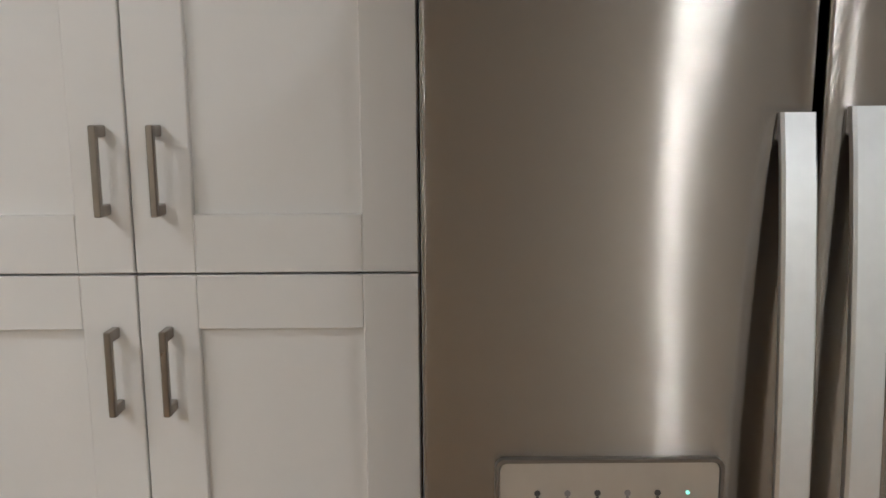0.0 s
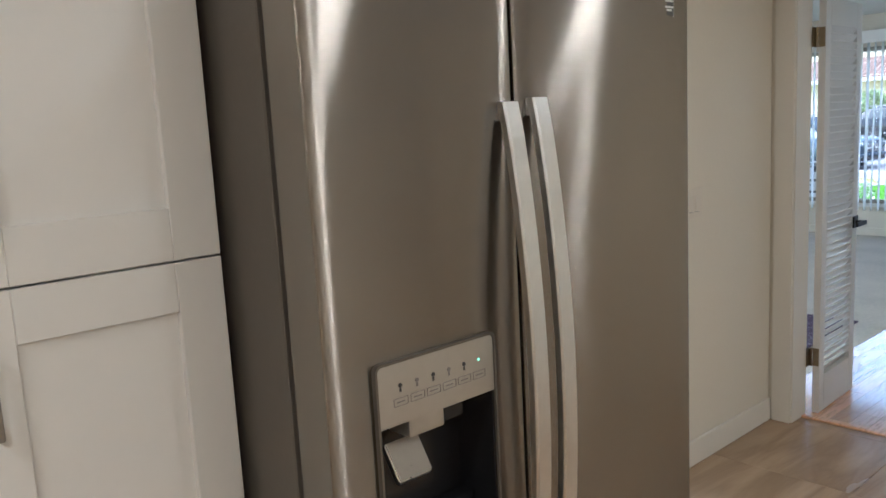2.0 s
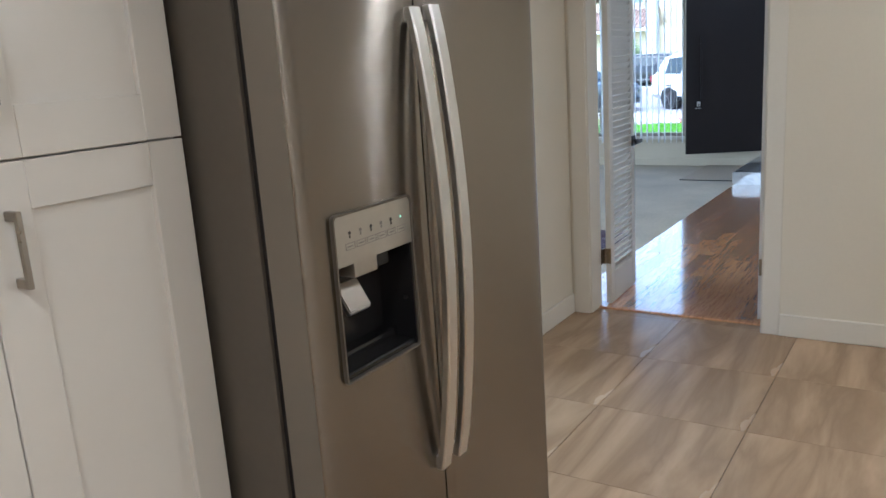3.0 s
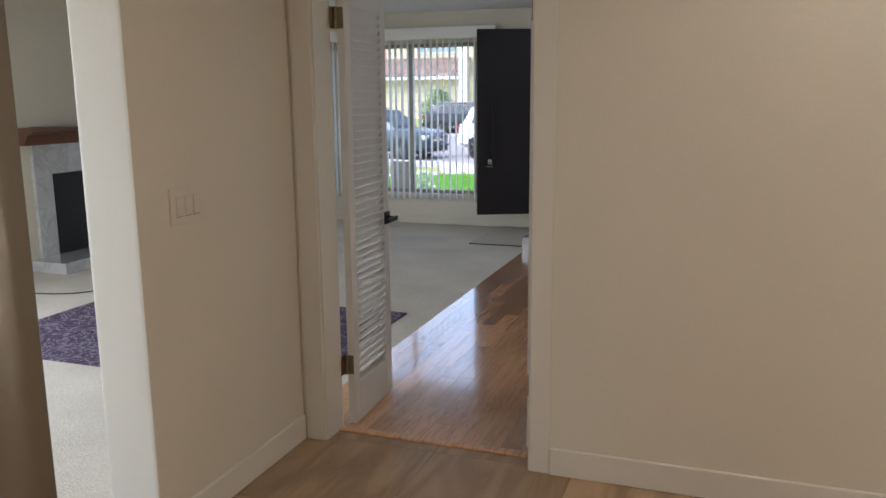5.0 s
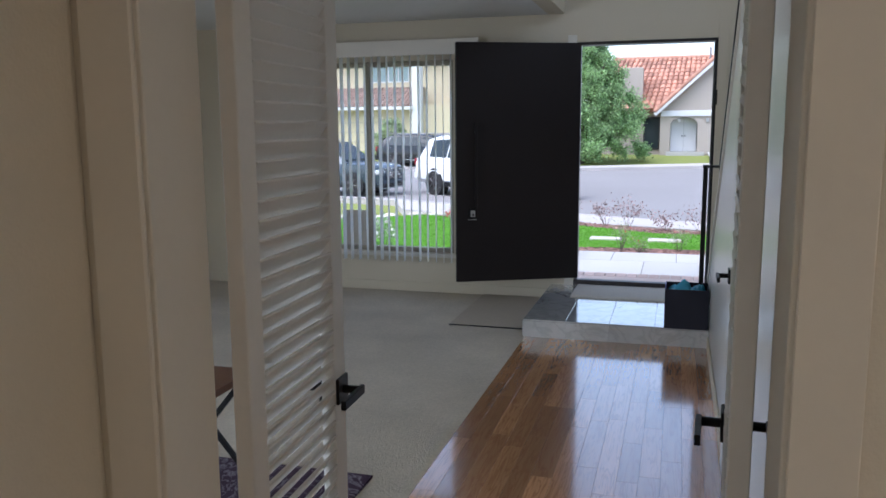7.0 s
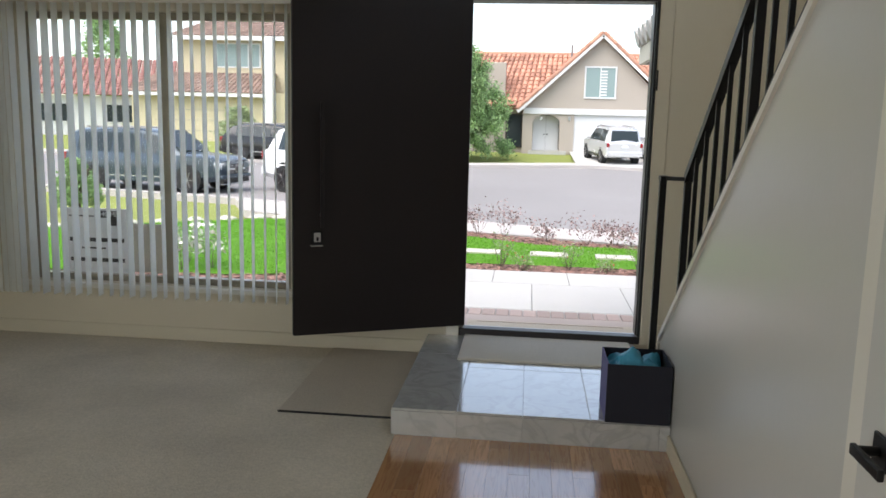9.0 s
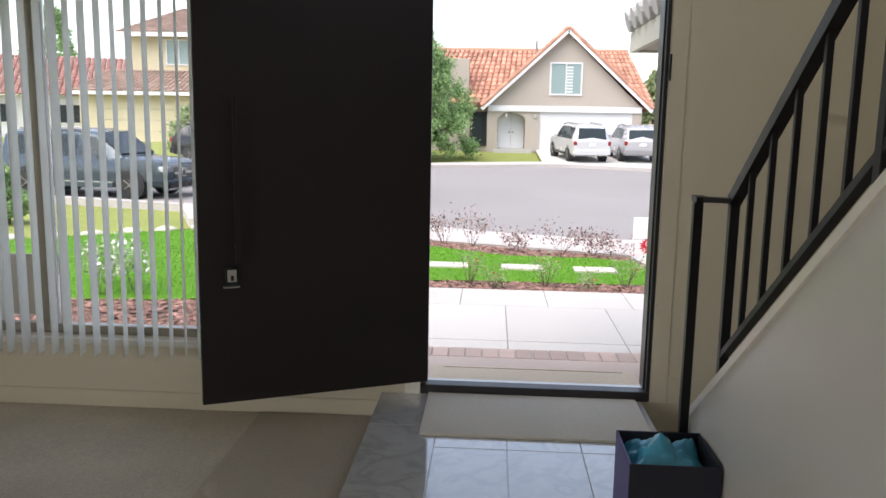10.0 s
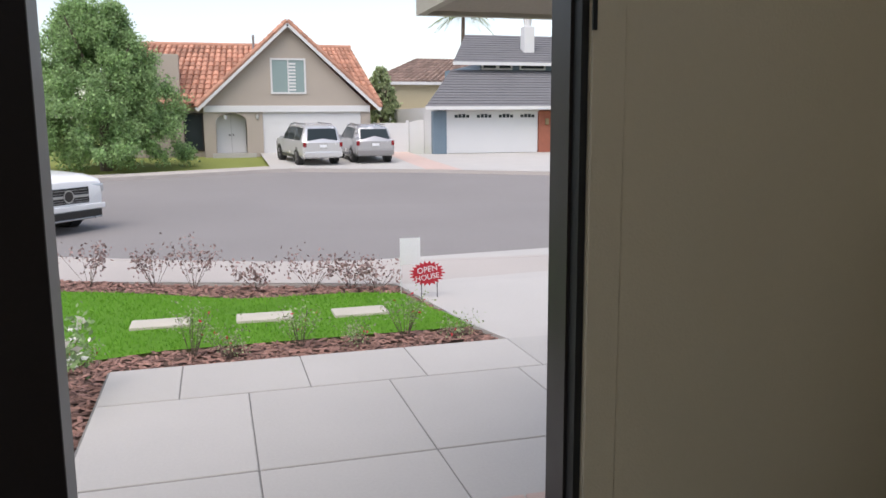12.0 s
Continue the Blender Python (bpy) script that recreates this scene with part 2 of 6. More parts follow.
PAVEMENT = mat("sidewalk_concrete", (0.42, 0.385, 0.36), rough=0.9, var=0.08, scale=0.6, grain=0.06, gscale=40, bump=0.2, bscale=120)
ASPHALT = mat("worn_grey_asphalt", (0.23, 0.215, 0.21), rough=0.9, var=0.14, scale=0.25, grain=0.12, gscale=30, bump=0.3, bscale=60)
PORCH = mat("pinkish_porch_concrete", (0.47, 0.385, 0.345), rough=0.85, var=0.10, scale=3, grain=0.06, gscale=60, bump=0.2, bscale=160)
BRICK = mat("pink_paving_brick", (0.46, 0.35, 0.31), rough=0.85, var=0.12, scale=6, grain=0.1, gscale=60, rnd=0.15, bump=0.3, bscale=120)
SOIL = mat("brown_soil", (0.10, 0.06, 0.045), rough=0.95, var=0.25, scale=3, grain=0.2, gscale=40, bump=0.6, bscale=60)
MULCH = mat("red_bark_mulch", (0.24, 0.135, 0.11), rough=0.9, var=0.2, scale=5, island=0.45)
GRASS = mat("bright_lawn", (0.16, 0.38, 0.04), rough=0.6, var=0.15, scale=1.5, grain=0.08, gscale=30, island=0.16, spec=0.15)
GRASS_FAR = mat("dry_lawn", (0.22, 0.25, 0.075), rough=0.9, var=0.2, scale=0.5, grain=0.2, gscale=20, bump=0.5, bscale=40, spec=0.1)
STONE = mat("cream_stepping_stone", (0.47, 0.44, 0.375), rough=0.85, var=0.1, scale=4, bump=0.2, bscale=60, rnd=0.05)
STUCCO = mat("taupe_stucco", (0.40, 0.35, 0.30), rough=0.9, var=0.05, scale=0.8, grain=0.06, gscale=30, bump=0.3, bscale=40)
STUCCO_CREAM = mat("cream_stucco", (0.55, 0.48, 0.33), rough=0.9, var=0.05, scale=0.8, grain=0.05, gscale=30, bump=0.3, bscale=40)
WHITE_OUT = mat("white_house_paint", (0.64, 0.64, 0.64), rough=0.5, var=0.03, scale=1)
TILE_ROOF = mat("terracotta_roof_tile", (0.44, 0.225, 0.155), rough=0.8, var=0.12, scale=1.0, grain=0.1, gscale=20, island=0.28)
TILE_BROWN = mat("brown_roof_tile", (0.26, 0.18, 0.145), rough=0.85, var=0.12, scale=1.0, island=0.25)
TILE_RED = mat("red_roof_tile", (0.28, 0.135, 0.115), rough=0.8, var=0.12, scale=1.0, island=0.15)
SHINGLE = mat("grey_shingle_roof", (0.17, 0.17, 0.18), rough=0.9, var=0.12, scale=1.2, grain=0.15, gscale=14, island=0.15, bump=0.4, bscale=20)
SIDING_BLUE = mat("grey_blue_siding", (0.16, 0.22, 0.27), rough=0.7, var=0.08, scale=2)
BRICK_WALL = mat("red_brick_wall", (0.32, 0.11, 0.07), rough=0.85, var=0.2, scale=6, grain=0.1)
DARK_GLASS = mat("dark_window_glass", (0.03, 0.04, 0.045), rough=0.08, var=0.1, scale=1, spec=0.2)
TEAL_GLASS = mat("curtained_window_glass", (0.22, 0.30, 0.30), rough=0.1, var=0.1, scale=1)
BARK = mat("grey_brown_bark", (0.11, 0.085, 0.065), rough=0.9, var=0.2, scale=6, bump=0.6, bscale=30)
LEAF = mat("tree_leaf", (0.30, 0.44, 0.20), rough=0.5, var=0.38, scale=0.9, island=0.4, spec=0.3)
LEAF_LIGHT = mat("light_leaf", (0.34, 0.41, 0.22), rough=0.55, var=0.2, scale=0.7, island=0.45, spec=0.3)
LEAF_PALM = mat("palm_leaf", (0.19, 0.24, 0.10), rough=0.5, var=0.15, scale=1, island=0.3)
LEAF_BURGUNDY = mat("burgundy_leaf", (0.34, 0.235, 0.22), rough=0.5, var=0.2, scale=5, island=0.5)
for leaf in (LEAF, LEAF_LIGHT, LEAF_BURGUNDY, GRASS):
    ln, ll = leaf.node_tree.nodes, leaf.node_tree.links
    thin, blend = ln.new("ShaderNodeBsdfTranslucent"), ln.new("ShaderNodeMixShader")
    blend.inputs[0].default_value = 0.45
    ll.new(ln[leaf["col"]].outputs[0], thin.inputs["Color"])
    ll.new(ln["Principled BSDF"].outputs[0], blend.inputs[1]), ll.new(thin.outputs[0], blend.inputs[2])
    ll.new(blend.outputs[0], ln["Material Output"].inputs["Surface"])
PETAL_WHITE = mat("white_petal", (0.8, 0.78, 0.74), rough=0.6, var=0.05, scale=10)
PETAL_RED = mat("red_petal", (0.5, 0.04, 0.05), rough=0.6, var=0.1, scale=10)
CAR_SILVER = mat("silver_car_paint", (0.66, 0.66, 0.66), rough=0.25, metal=0.5, var=0.02, scale=2)
CAR_GREY = mat("grey_car_paint", (0.50, 0.50, 0.51), rough=0.25, metal=0.5, var=0.02, scale=2)
CAR_WHITE = mat("white_car_paint", (0.78, 0.78, 0.78), rough=0.15, var=0.01, scale=2)
CAR_BLUE = mat("dark_blue_car_paint", (0.06, 0.08, 0.10), rough=0.15, metal=0.3, var=0.02, scale=2)
CAR_BLACK = mat("black_car_paint", (0.012, 0.013, 0.015), rough=0.15, var=0.02, scale=2)
TYRE = mat("black_tyre", (0.02, 0.02, 0.02), rough=0.85, var=0.1, scale=20)
RIM = mat("alloy_rim", (0.5, 0.5, 0.5), rough=0.3, metal=1.0, var=0.05, scale=10)
TAIL_RED = mat("red_lens", (0.22, 0.012, 0.016), rough=0.15, var=0.05, scale=10)
HEAD_CLEAR = mat("clear_headlight_lens", (0.6, 0.62, 0.64), rough=0.1, metal=0.5, var=0.05, scale=10)
SIGN_WHITE = mat("white_sign_board", (0.72, 0.74, 0.76), rough=0.5, var=0.02, scale=4)
SIGN_RED = mat("red_sign_board", (0.46, 0.012, 0.03), rough=0.45, var=0.03, scale=6)
RUG = veined(veined(mat("purple_grey_rug", (0.085, 0.055, 0.085), rough=0.95, var=0.3, scale=5, grain=0.25, gscale=120, bump=0.8,
                        bscale=200, spec=0.1), (0.36, 0.33, 0.37), scale=7, width=0.06, strength=0.9, distortion=3.0),
             (0.36, 0.33, 0.37), scale=5, width=0.05, strength=0.8, distortion=4.0)

# ---- mesh helpers ----


def box(bm, lo, hi, bevel=0.0, seg=1):
    """Adds a box, with rounded edges if bevel is given."""
    r = bmesh.ops.create_cube(bm, size=1.0)
    vs = r["verts"]
    for v in vs:
        v.co = Vector([lo[k] + (v.co[k] + 0.5) * (hi[k] - lo[k]) for k in range(3)])
    if bevel:
        es = list({e for v in vs for e in v.link_edges})
        bmesh.ops.bevel(bm, geom=es, offset=bevel, segments=seg, affect="EDGES", profile=0.7)
    return bm


def B(lo, hi, bevel=0.0, seg=1):
    return box(bmesh.new(), lo, hi, bevel, seg)


def tube(bm, p0, p1, r0, r1=None, seg=10):
    """Adds a round bar from p0 to p1."""
    p0, p1 = Vector(p0), Vector(p1)
    d = p1 - p0
    m = Matrix.Translation((p0 + p1) / 2) @ d.to_track_quat("Z", "Y").to_matrix().to_4x4()
    bmesh.ops.create_cone(bm, cap_ends=True, segments=seg, radius1=r0, radius2=r0 if r1 is None else r1, depth=d.length, matrix=m)
    return bm


def bar(bm, p0, p1, w, h):
    """Adds a square bar from p0 to p1, w across and h high."""
    p0, p1 = Vector(p0), Vector(p1)
    d = p1 - p0
    q = d.to_track_quat("Y", "Z").to_matrix().to_4x4()
    m = Matrix.Translation((p0 + p1) / 2) @ q @ Matrix.Diagonal((w, d.length, h, 1))
    bmesh.ops.create_cube(bm, size=1.0, matrix=m)
    return bm


def prism(bm, pts, axis, a, b):
    """Adds a polygon, given in the two axes besides `axis`, drawn out from a to b along it."""
    def place(p, t):
        c = [p[0], p[1]]
        c.insert(axis, t)
        return c
    va = [bm.verts.new(place(p, a)) for p in pts]
    vb = [bm.verts.new(place(p, b)) for p in pts]
    k = len(pts)
    fs = [bm.faces.new(va), bm.faces.new(vb[::-1])]
    for i in range(k):
        fs.append(bm.faces.new((va[i], vb[i], vb[(i + 1) % k], va[(i + 1) % k])))
    bmesh.ops.recalc_face_normals(bm, faces=fs)
    return bm


def link_mesh(name, bm, material, smooth=False):
    me = bpy.data.meshes.new(name)
    bm.normal_update()
    bm.to_mesh(me)
    bm.free()
    me.materials.append(material)
    if smooth:
        for f in me.polygons:
            f.use_smooth = True
    return new(name, me)


def structure(name, bm, material, label, category):
    return tagged(link_mesh(name, bm, material), label, category, kind="structure")


def thing(name, m, label, category, group="", kind=""):
    ob = new(name)
    ob.empty_display_size = 0.1
    ob.matrix_world = m
    return tagged(ob, label, category, group, kind)


def part(name, bm, material, parent, label="", smooth=False):
    ob = link_mesh(name, bm, material, smooth)
    ob.parent = parent
    if label:
        ob["label"] = label
    return ob


def piece(name, me, parent, loc):
    ob = new(name, me)
    ob.parent = parent
    ob.location = loc
    return ob


def array_mesh(name, verts, faces, material):
    me = bpy.data.meshes.new(name)
    me.from_pydata([tuple(v) for v in verts], [], faces)
    me.materials.append(material)
    me.update()
    return new(name, me)


def text_mesh(name, body, size, material, parent, m):
    cu = bpy.data.curves.new(name, "FONT")
    cu.body, cu.size, cu.align_x, cu.align_y, cu.extrude = body, size, "CENTER", "CENTER", 0.001
    tmp = bpy.data.objects.new(name, cu)
    scene.collection.objects.link(tmp)
    me = bpy.data.meshes.new_from_object(tmp.evaluated_get(bpy.context.evaluated_depsgraph_get()))
    bpy.data.objects.remove(tmp)
    me.materials.clear()
    me.materials.append(material)
    ob = new(name, me)
    ob.parent = parent
    ob.matrix_local = m
    return ob


RNG = random.Random(7)

# ---- rooms ----
FRONT, FRONT_OUT = 5.87, 6.02
structure("subfloor", B((-4.4, -6.2, -0.25), (4.4, FRONT_OUT, -0.012)), GROUT, "rough slab under the indoor floors", "floor")

bm = bmesh.new()
box(bm, (-0.17, -6.0, -0.012), (0.035, -2.28, 2.46))
box(bm, (-0.17, -1.10, -0.012), (0.035, -0.12, 2.46), 0.012, 2)
box(bm, (-0.17, -2.28, 2.25), (0.035, -1.10, 2.46))
structure("wall_kitchen_west", bm, PAINT, "cream painted kitchen wall with a wide opening", "wall")

bm = bmesh.new()
box(bm, (-0.17, -0.12, -0.012), (0.140, 0.03, 2.46))
box(bm, (1.085, -0.12, -0.012), (4.2, 0.03, 2.46))
box(bm, (0.140, -0.12, 2.07), (1.085, 0.03, 2.46))
box(bm, (-0.17, -0.12, 2.46), (4.2, 0.03, 4.95))
structure("wall_kitchen_north", bm, PAINT, "cream painted wall with a double doorway", "wall")
structure("wall_kitchen_east", B((4.2, -6.2, -0.012), (4.4, 0.03, 2.6)), PAINT, "plain cream kitchen wall", "wall")
bm = bmesh.new()
box(bm, (-4.4, -6.2, -0.012), (-3.7, -6.0, 2.6)), box(bm, (-0.7, -6.2, -0.012), (4.2, -6.0, 2.6)), box(bm, (-3.7, -6.2, 2.1), (-0.7, -6.0, 2.6))
structure("wall_kitchen_south", bm, PAINT, "plain cream kitchen wall", "wall")
structure("ceiling_kitchen", B((-0.17, -6.0, 2.46), (4.2, -0.12, 2.6)), CEIL, "white flat kitchen ceiling", "ceiling")

bm = bmesh.new()
WX0, WX1, WZ0, WZ1 = -2.82, -1.02, 0.37, 2.13
DX0, DX1, DZ0, DZ1 = 0.080, 1.220, 0.15, 2.24
box(bm, (-4.4, FRONT, -0.3), (WX0, FRONT_OUT, 2.48))
box(bm, (WX0, FRONT, -0.3), (WX1, FRONT_OUT, WZ0))
box(bm, (WX0, FRONT, WZ1), (WX1, FRONT_OUT, 2.48))
box(bm, (WX1, FRONT, -0.3), (DX0, FRONT_OUT, 2.48))
box(bm, (DX0, FRONT, -0.3), (DX1, FRONT_OUT, DZ0))
box(bm, (DX0, FRONT, DZ1), (DX1, FRONT_OUT, 2.48))
box(bm, (DX1, FRONT, -0.3), (4.4, FRONT_OUT, 2.48))
box(bm, (-4.4, FRONT, 2.48), (-0.17, FRONT_OUT, 2.75))
box(bm, (-0.17, FRONT, 2.48), (2.45, FRONT_OUT, 5.1))
structure("wall_front", bm, PAINT_LIVING, "off-white front wall with a large window and a doorway", "wall")
bm = bmesh.new()
box(bm, (-4.4, -6.0, -0.012), (-4.2, -3.15, 2.6)), box(bm, (-4.4, 0.15, -0.012), (-4.2, FRONT, 2.6))
box(bm, (-4.4, -3.15, -0.012), (-4.2, 0.15, 0.6)), box(bm, (-4.4, -3.15, 2.1), (-4.2, 0.15, 2.6))
structure("wall_living_west", bm, PAINT_LIVING, "off-white living room wall", "wall")
structure("ceiling_living", B((-4.2, -6.0, 2.48), (-0.17, FRONT, 2.6)), CEIL, "white flat living room ceiling", "ceiling")
structure("wall_soffit", B((-0.17, 0.03, 2.48), (-0.03, FRONT, 4.95)), PAINT_LIVING, "off-white face above the low ceiling's edge", "wall")
structure("ceiling_hall", B((-0.17, 0.0, 4.95), (2.45, FRONT, 5.1)), CEIL, "white high ceiling over the stair hall", "ceiling")
bm = bmesh.new()
box(bm, (2.3, 0.03, -0.012), (2.45, FRONT, 2.95)), box(bm, (2.3, 0.03, 2.95), (2.45, 1.6, 4.95)), box(bm, (2.3, 4.6, 2.95), (2.45, FRONT, 4.95)), box(bm, (2.3, 1.6, 4.55), (2.45, 4.6, 4.95))
structure("wall_stair_east", bm, PAINT_LIVING, "off-white wall beside the stairs", "wall")

# stair side wall, raked
SLOPE = 0.735


def rake(y):
    return 0.438 + SLOPE * (4.9 - y)


SX = 1.185
bm = bmesh.new()
prism(bm, [(4.94, -0.012), (4.94, rake(4.94)), (0.03, rake(0.03)), (0.03, -0.012)], 0, SX, SX + 0.10)
structure("wall_stair_side", bm, SATIN, "satin off-white panelled wall under the stairs", "wall")
bm = bmesh.new()
prism(bm, [(4.955, 0.147), (4.955, rake(4.955) + 0.035), (0.16, rake(0.16) + 0.035), (0.16, rake(0.16)), (4.945, rake(4.945)), (4.945, 0.147)], 0, SX - 0.012, SX + 0.112)
structure("trim_stair_cap", bm, TRIM, "cream trim capping the raked stair wall", "trim")
structure("baseboard_stair", B((SX - 0.014, 2.62, 0), (SX - 0.001, 4.498, 0.085), 0.004), PAINT_LIVING, "cream baseboard along the stair wall", "baseboard")
stairs = thing("staircase", pose(SX + 0.10, 5.0, 0.135), "carpeted stairs rising from the entry platform", "stairs")
for k in range(16):
    y1 = -0.10 - 0.255 * k
    part("stair_step", B((0.004, y1 - 0.275, 0.187 * k), (1.01, y1, 0.187 * (k + 1)), 0.01), CARPET, stairs)

# floors
carpet = bmesh.new()
prism(carpet, [(-4.2, -6.0), (-0.17, -6.0), (-0.17, 0.03), (-0.1, 0.03), (-0.1, FRONT), (-4.2, FRONT)], 2, -0.012, 0.006)
structure("floor_carpet", carpet, CARPET, "taupe cut-pile carpet with vacuum marks", "floor")
kitchen_floor = structure("floor_kitchen", B((-0.17, -6.0, -0.012), (4.2, 0.004, -0.004)), GROUT, "beige stone-look porcelain tile floor", "floor")
wood_floor = structure("floor_hardwood", B((-0.1, 0.012, -0.012), (SX, 4.5, -0.004)), WOOD_DARK, "glossy red oak plank floor", "floor")
structure("threshold", B((0.10, -0.012, -0.004), (1.09, 0.035, 0.010), 0.005), WOOD, "red oak threshold strip in the doorway", "threshold")
structure("baseboard_front", B((-4.2, FRONT - 0.014, 0.006), (-0.125, FRONT - 0.001, 0.095), 0.004), PAINT_LIVING, "cream baseboard under the front window", "baseboard")
structure("baseboard_kitchen_west", B((0.036, -1.095, 0.0), (0.051, -0.135, 0.115), 0.004), TRIM, "cream baseboard below the light switch", "baseboard")
structure("baseboard_kitchen_north", B((1.165, -0.136, 0.0), (4.2, -0.121, 0.115), 0.004), TRIM, "cream baseboard on the kitchen wall", "baseboard")
bm = bmesh.new()
box(bm, (0.052, -0.133, 0), (0.146, -0.121, 2.13), 0.003)
box(bm, (1.080, -0.126, 0), (1.165, -0.121, 2.13), 0.002)
box(bm, (0.146, -0.130, 2.05), (1.080, -0.121, 2.13), 0.003)
structure("trim_doorway_kitchen", bm, TRIM, "flat cream casing round the doorway", "trim")
bm = bmesh.new()
box(bm, (0.1405, -0.12, 0), (0.152, 0.034, 2.06), 0.002)
box(bm, (1.073, -0.12, 0), (1.0845, 0.034, 2.06), 0.002)
box(bm, (0.152, -0.12, 2.047), (1.073, 0.034, 2.06), 0.002)
structure("trim_doorway_jamb", bm, TRIM, "cream jamb lining the doorway", "trim")
bm = bmesh.new()
box(bm, (0.070, 0.031, 0), (0.139, 0.045, 2.12), 0.003)
box(bm, (1.086, 0.031, 0), (1.15, 0.045, 2.12), 0.003)
box(bm, (0.139, 0.031, 2.061), (1.086, 0.045, 2.12), 0.003)
structure("trim_doorway_living", bm, TRIM, "cream casing on the living room side of the doorway", "trim")
strike = thing("strike_plate", pose(1.073, -0.03, 0.96), "small black strike plate on the door jamb", "strike plate")
part("plate", B((-0.003, -0.015, -0.028), (-0.0005, 0.015, 0.028), 0.001), IRON, strike)

# ---- kitchen things ----


def bar_handle(parent, x, y, z0, z1):
    """A square bar handle on two flared posts, standing out along +x."""
    bm = bmesh.new()
    box(bm, (x + 0.024, y - 0.005, z0), (x + 0.034, y + 0.005, z1), 0.0015)
    for z in (z0, z1 - 0.016):
        box(bm, (x, y - 0.0055, z), (x + 0.028, y + 0.0055, z + 0.016), 0.0015)
    return part("handle", bm, NICKEL, parent, "brushed nickel bar handle")


def shaker_door(parent, x, y0, y1, z0, z1, hy, hz0, hz1, left, right, low, high):
    """A recessed-panel door whose face stands at x."""
    bm = bmesh.new()
    box(bm, (x - 0.020, y0, z0), (x, y0 + left, z1), 0.0015)
    box(bm, (x - 0.020, y1 - right, z0), (x, y1, z1), 0.0015)
    box(bm, (x - 0.020, y0 + left, z0), (x, y1 - right, z0 + low), 0.0015)
    box(bm, (x - 0.020, y0 + left, z1 - high), (x, y1 - right, z1), 0.0015)
    d = part("door", bm, WHITE_LACQUER, parent, "white recessed-panel cabinet door")
    part("panel", B((x - 0.020, y0 + left, z0 + low), (x - 0.011, y1 - right, z1 - high)), WHITE_LACQUER, d)
    bar_handle(d, x, hy, hz0, hz1)
    return d


def pantry(y_right):
    """A tall cabinet with two doors above two, whose sides end at y_right."""
    c = thing("pantry_cabinet", pose(0, 0, 0), "tall white cabinet with recessed-panel doors and nickel handles", "cabinet", "pantry cabinets")
    yl, ym, yr = y_right - 0.796, y_right - 0.397, y_right
    part("body", B((0.004, yl, 0.10), (0.612, yr, 2.30), 0.001), WHITE_LACQUER, c)
    part("toe_kick", B((0.004, yl, 0.0), (0.56, yr, 0.10)), WHITE_LACQUER, c)
    X = 0.637
    for z0, z1, hz, low, high in ((1.3665, 2.28, 1.449, 0.082, 0.078), (0.112, 1.363, 1.167, 0.078, 0.078)):
        shaker_door(c, X, ym + 0.0015, yr - 0.001, z0, z1, ym + 0.043, hz, hz + 0.123, 0.083, 0.078, low, high)
        shaker_door(c, X, yl + 0.001, ym - 0.0015, z0, z1, ym - 0.033, hz, hz + 0.123, 0.078, 0.078, low, high)
    return c


first_pantry = pantry(-3.277)
copy_thing(first_pantry, pose(0, -0.80, 0))
crown = structure("trim_cabinet_top", B((0.004, -4.87, 2.30), (0.60, -3.277, 2.459)), WHITE_LACQUER, "white filler above the tall cabinets", "trim")


def door_skin(y0, y1, z0, z1, hole=None):
    """A refrigerator door, softly bowed across its width, with an opening if given."""
    bm = bmesh.new()
    bulge = (y1 - y0) ** 2 / 40.0
    ys = [y0, y0 + 0.0012, y0 + 0.003, y0 + 0.006] + [y0 + 0.006 + (y1 - y0 - 0.012) * i / 14 for i in range(1, 14)] + [y1 - 0.006, y1 - 0.003, y1 - 0.0012, y1]
    zs = [z0, z0 + 0.01, z1 - 0.01, z1]
    if hole:
        ys = sorted(set([y for y in ys if min(abs(y - hole[0]), abs(y - hole[1])) > 0.008] + [hole[0], hole[1]]))
        zs = sorted(zs + [hole[2], hole[3]])

    def face_x(y, z):
        u = (y - y0) / (y1 - y0) * 2 - 1
        x = 0.899 - bulge * u * u
        e = min(y - y0, y1 - y)
        if e < 0.006:
            x -= 0.006 * (1 - math.sqrt(max(0, 1 - (1 - e / 0.006) ** 2)))
        e = min(z - z0, z1 - z)
        return x - (0.004 if e < 0.005 else 0)
    front = {(i, j): bm.verts.new((face_x(y, z), y, z)) for i, y in enumerate(ys) for j, z in enumerate(zs)}
    for i in range(len(ys) - 1):
        for j in range(len(zs) - 1):
            if hole and hole[0] - 1e-6 <= ys[i] and ys[i + 1] <= hole[1] + 1e-6 and hole[2] - 1e-6 <= zs[j] and zs[j + 1] <= hole[3] + 1e-6:
                continue
            bm.faces.new((front[i, j], front[i + 1, j], front[i + 1, j + 1], front[i, j + 1]))
    rim = [front[i, 0] for i in range(len(ys))] + [front[len(ys) - 1, j] for j in range(1, len(zs))] + \
          [front[i, len(zs) - 1] for i in range(len(ys) - 2, -1, -1)] + [front[0, j] for j in range(len(zs) - 2, 0, -1)]
    back = [bm.verts.new((0.812, v.co.y, v.co.z)) for v in rim]
    for k in range(len(rim)):
        n = (k + 1) % len(rim)
        bm.faces.new((rim[k], back[k], back[n], rim[n]))
    bm.faces.new(back)
    bmesh.ops.recalc_face_normals(bm, faces=bm.faces[:])
    return bm


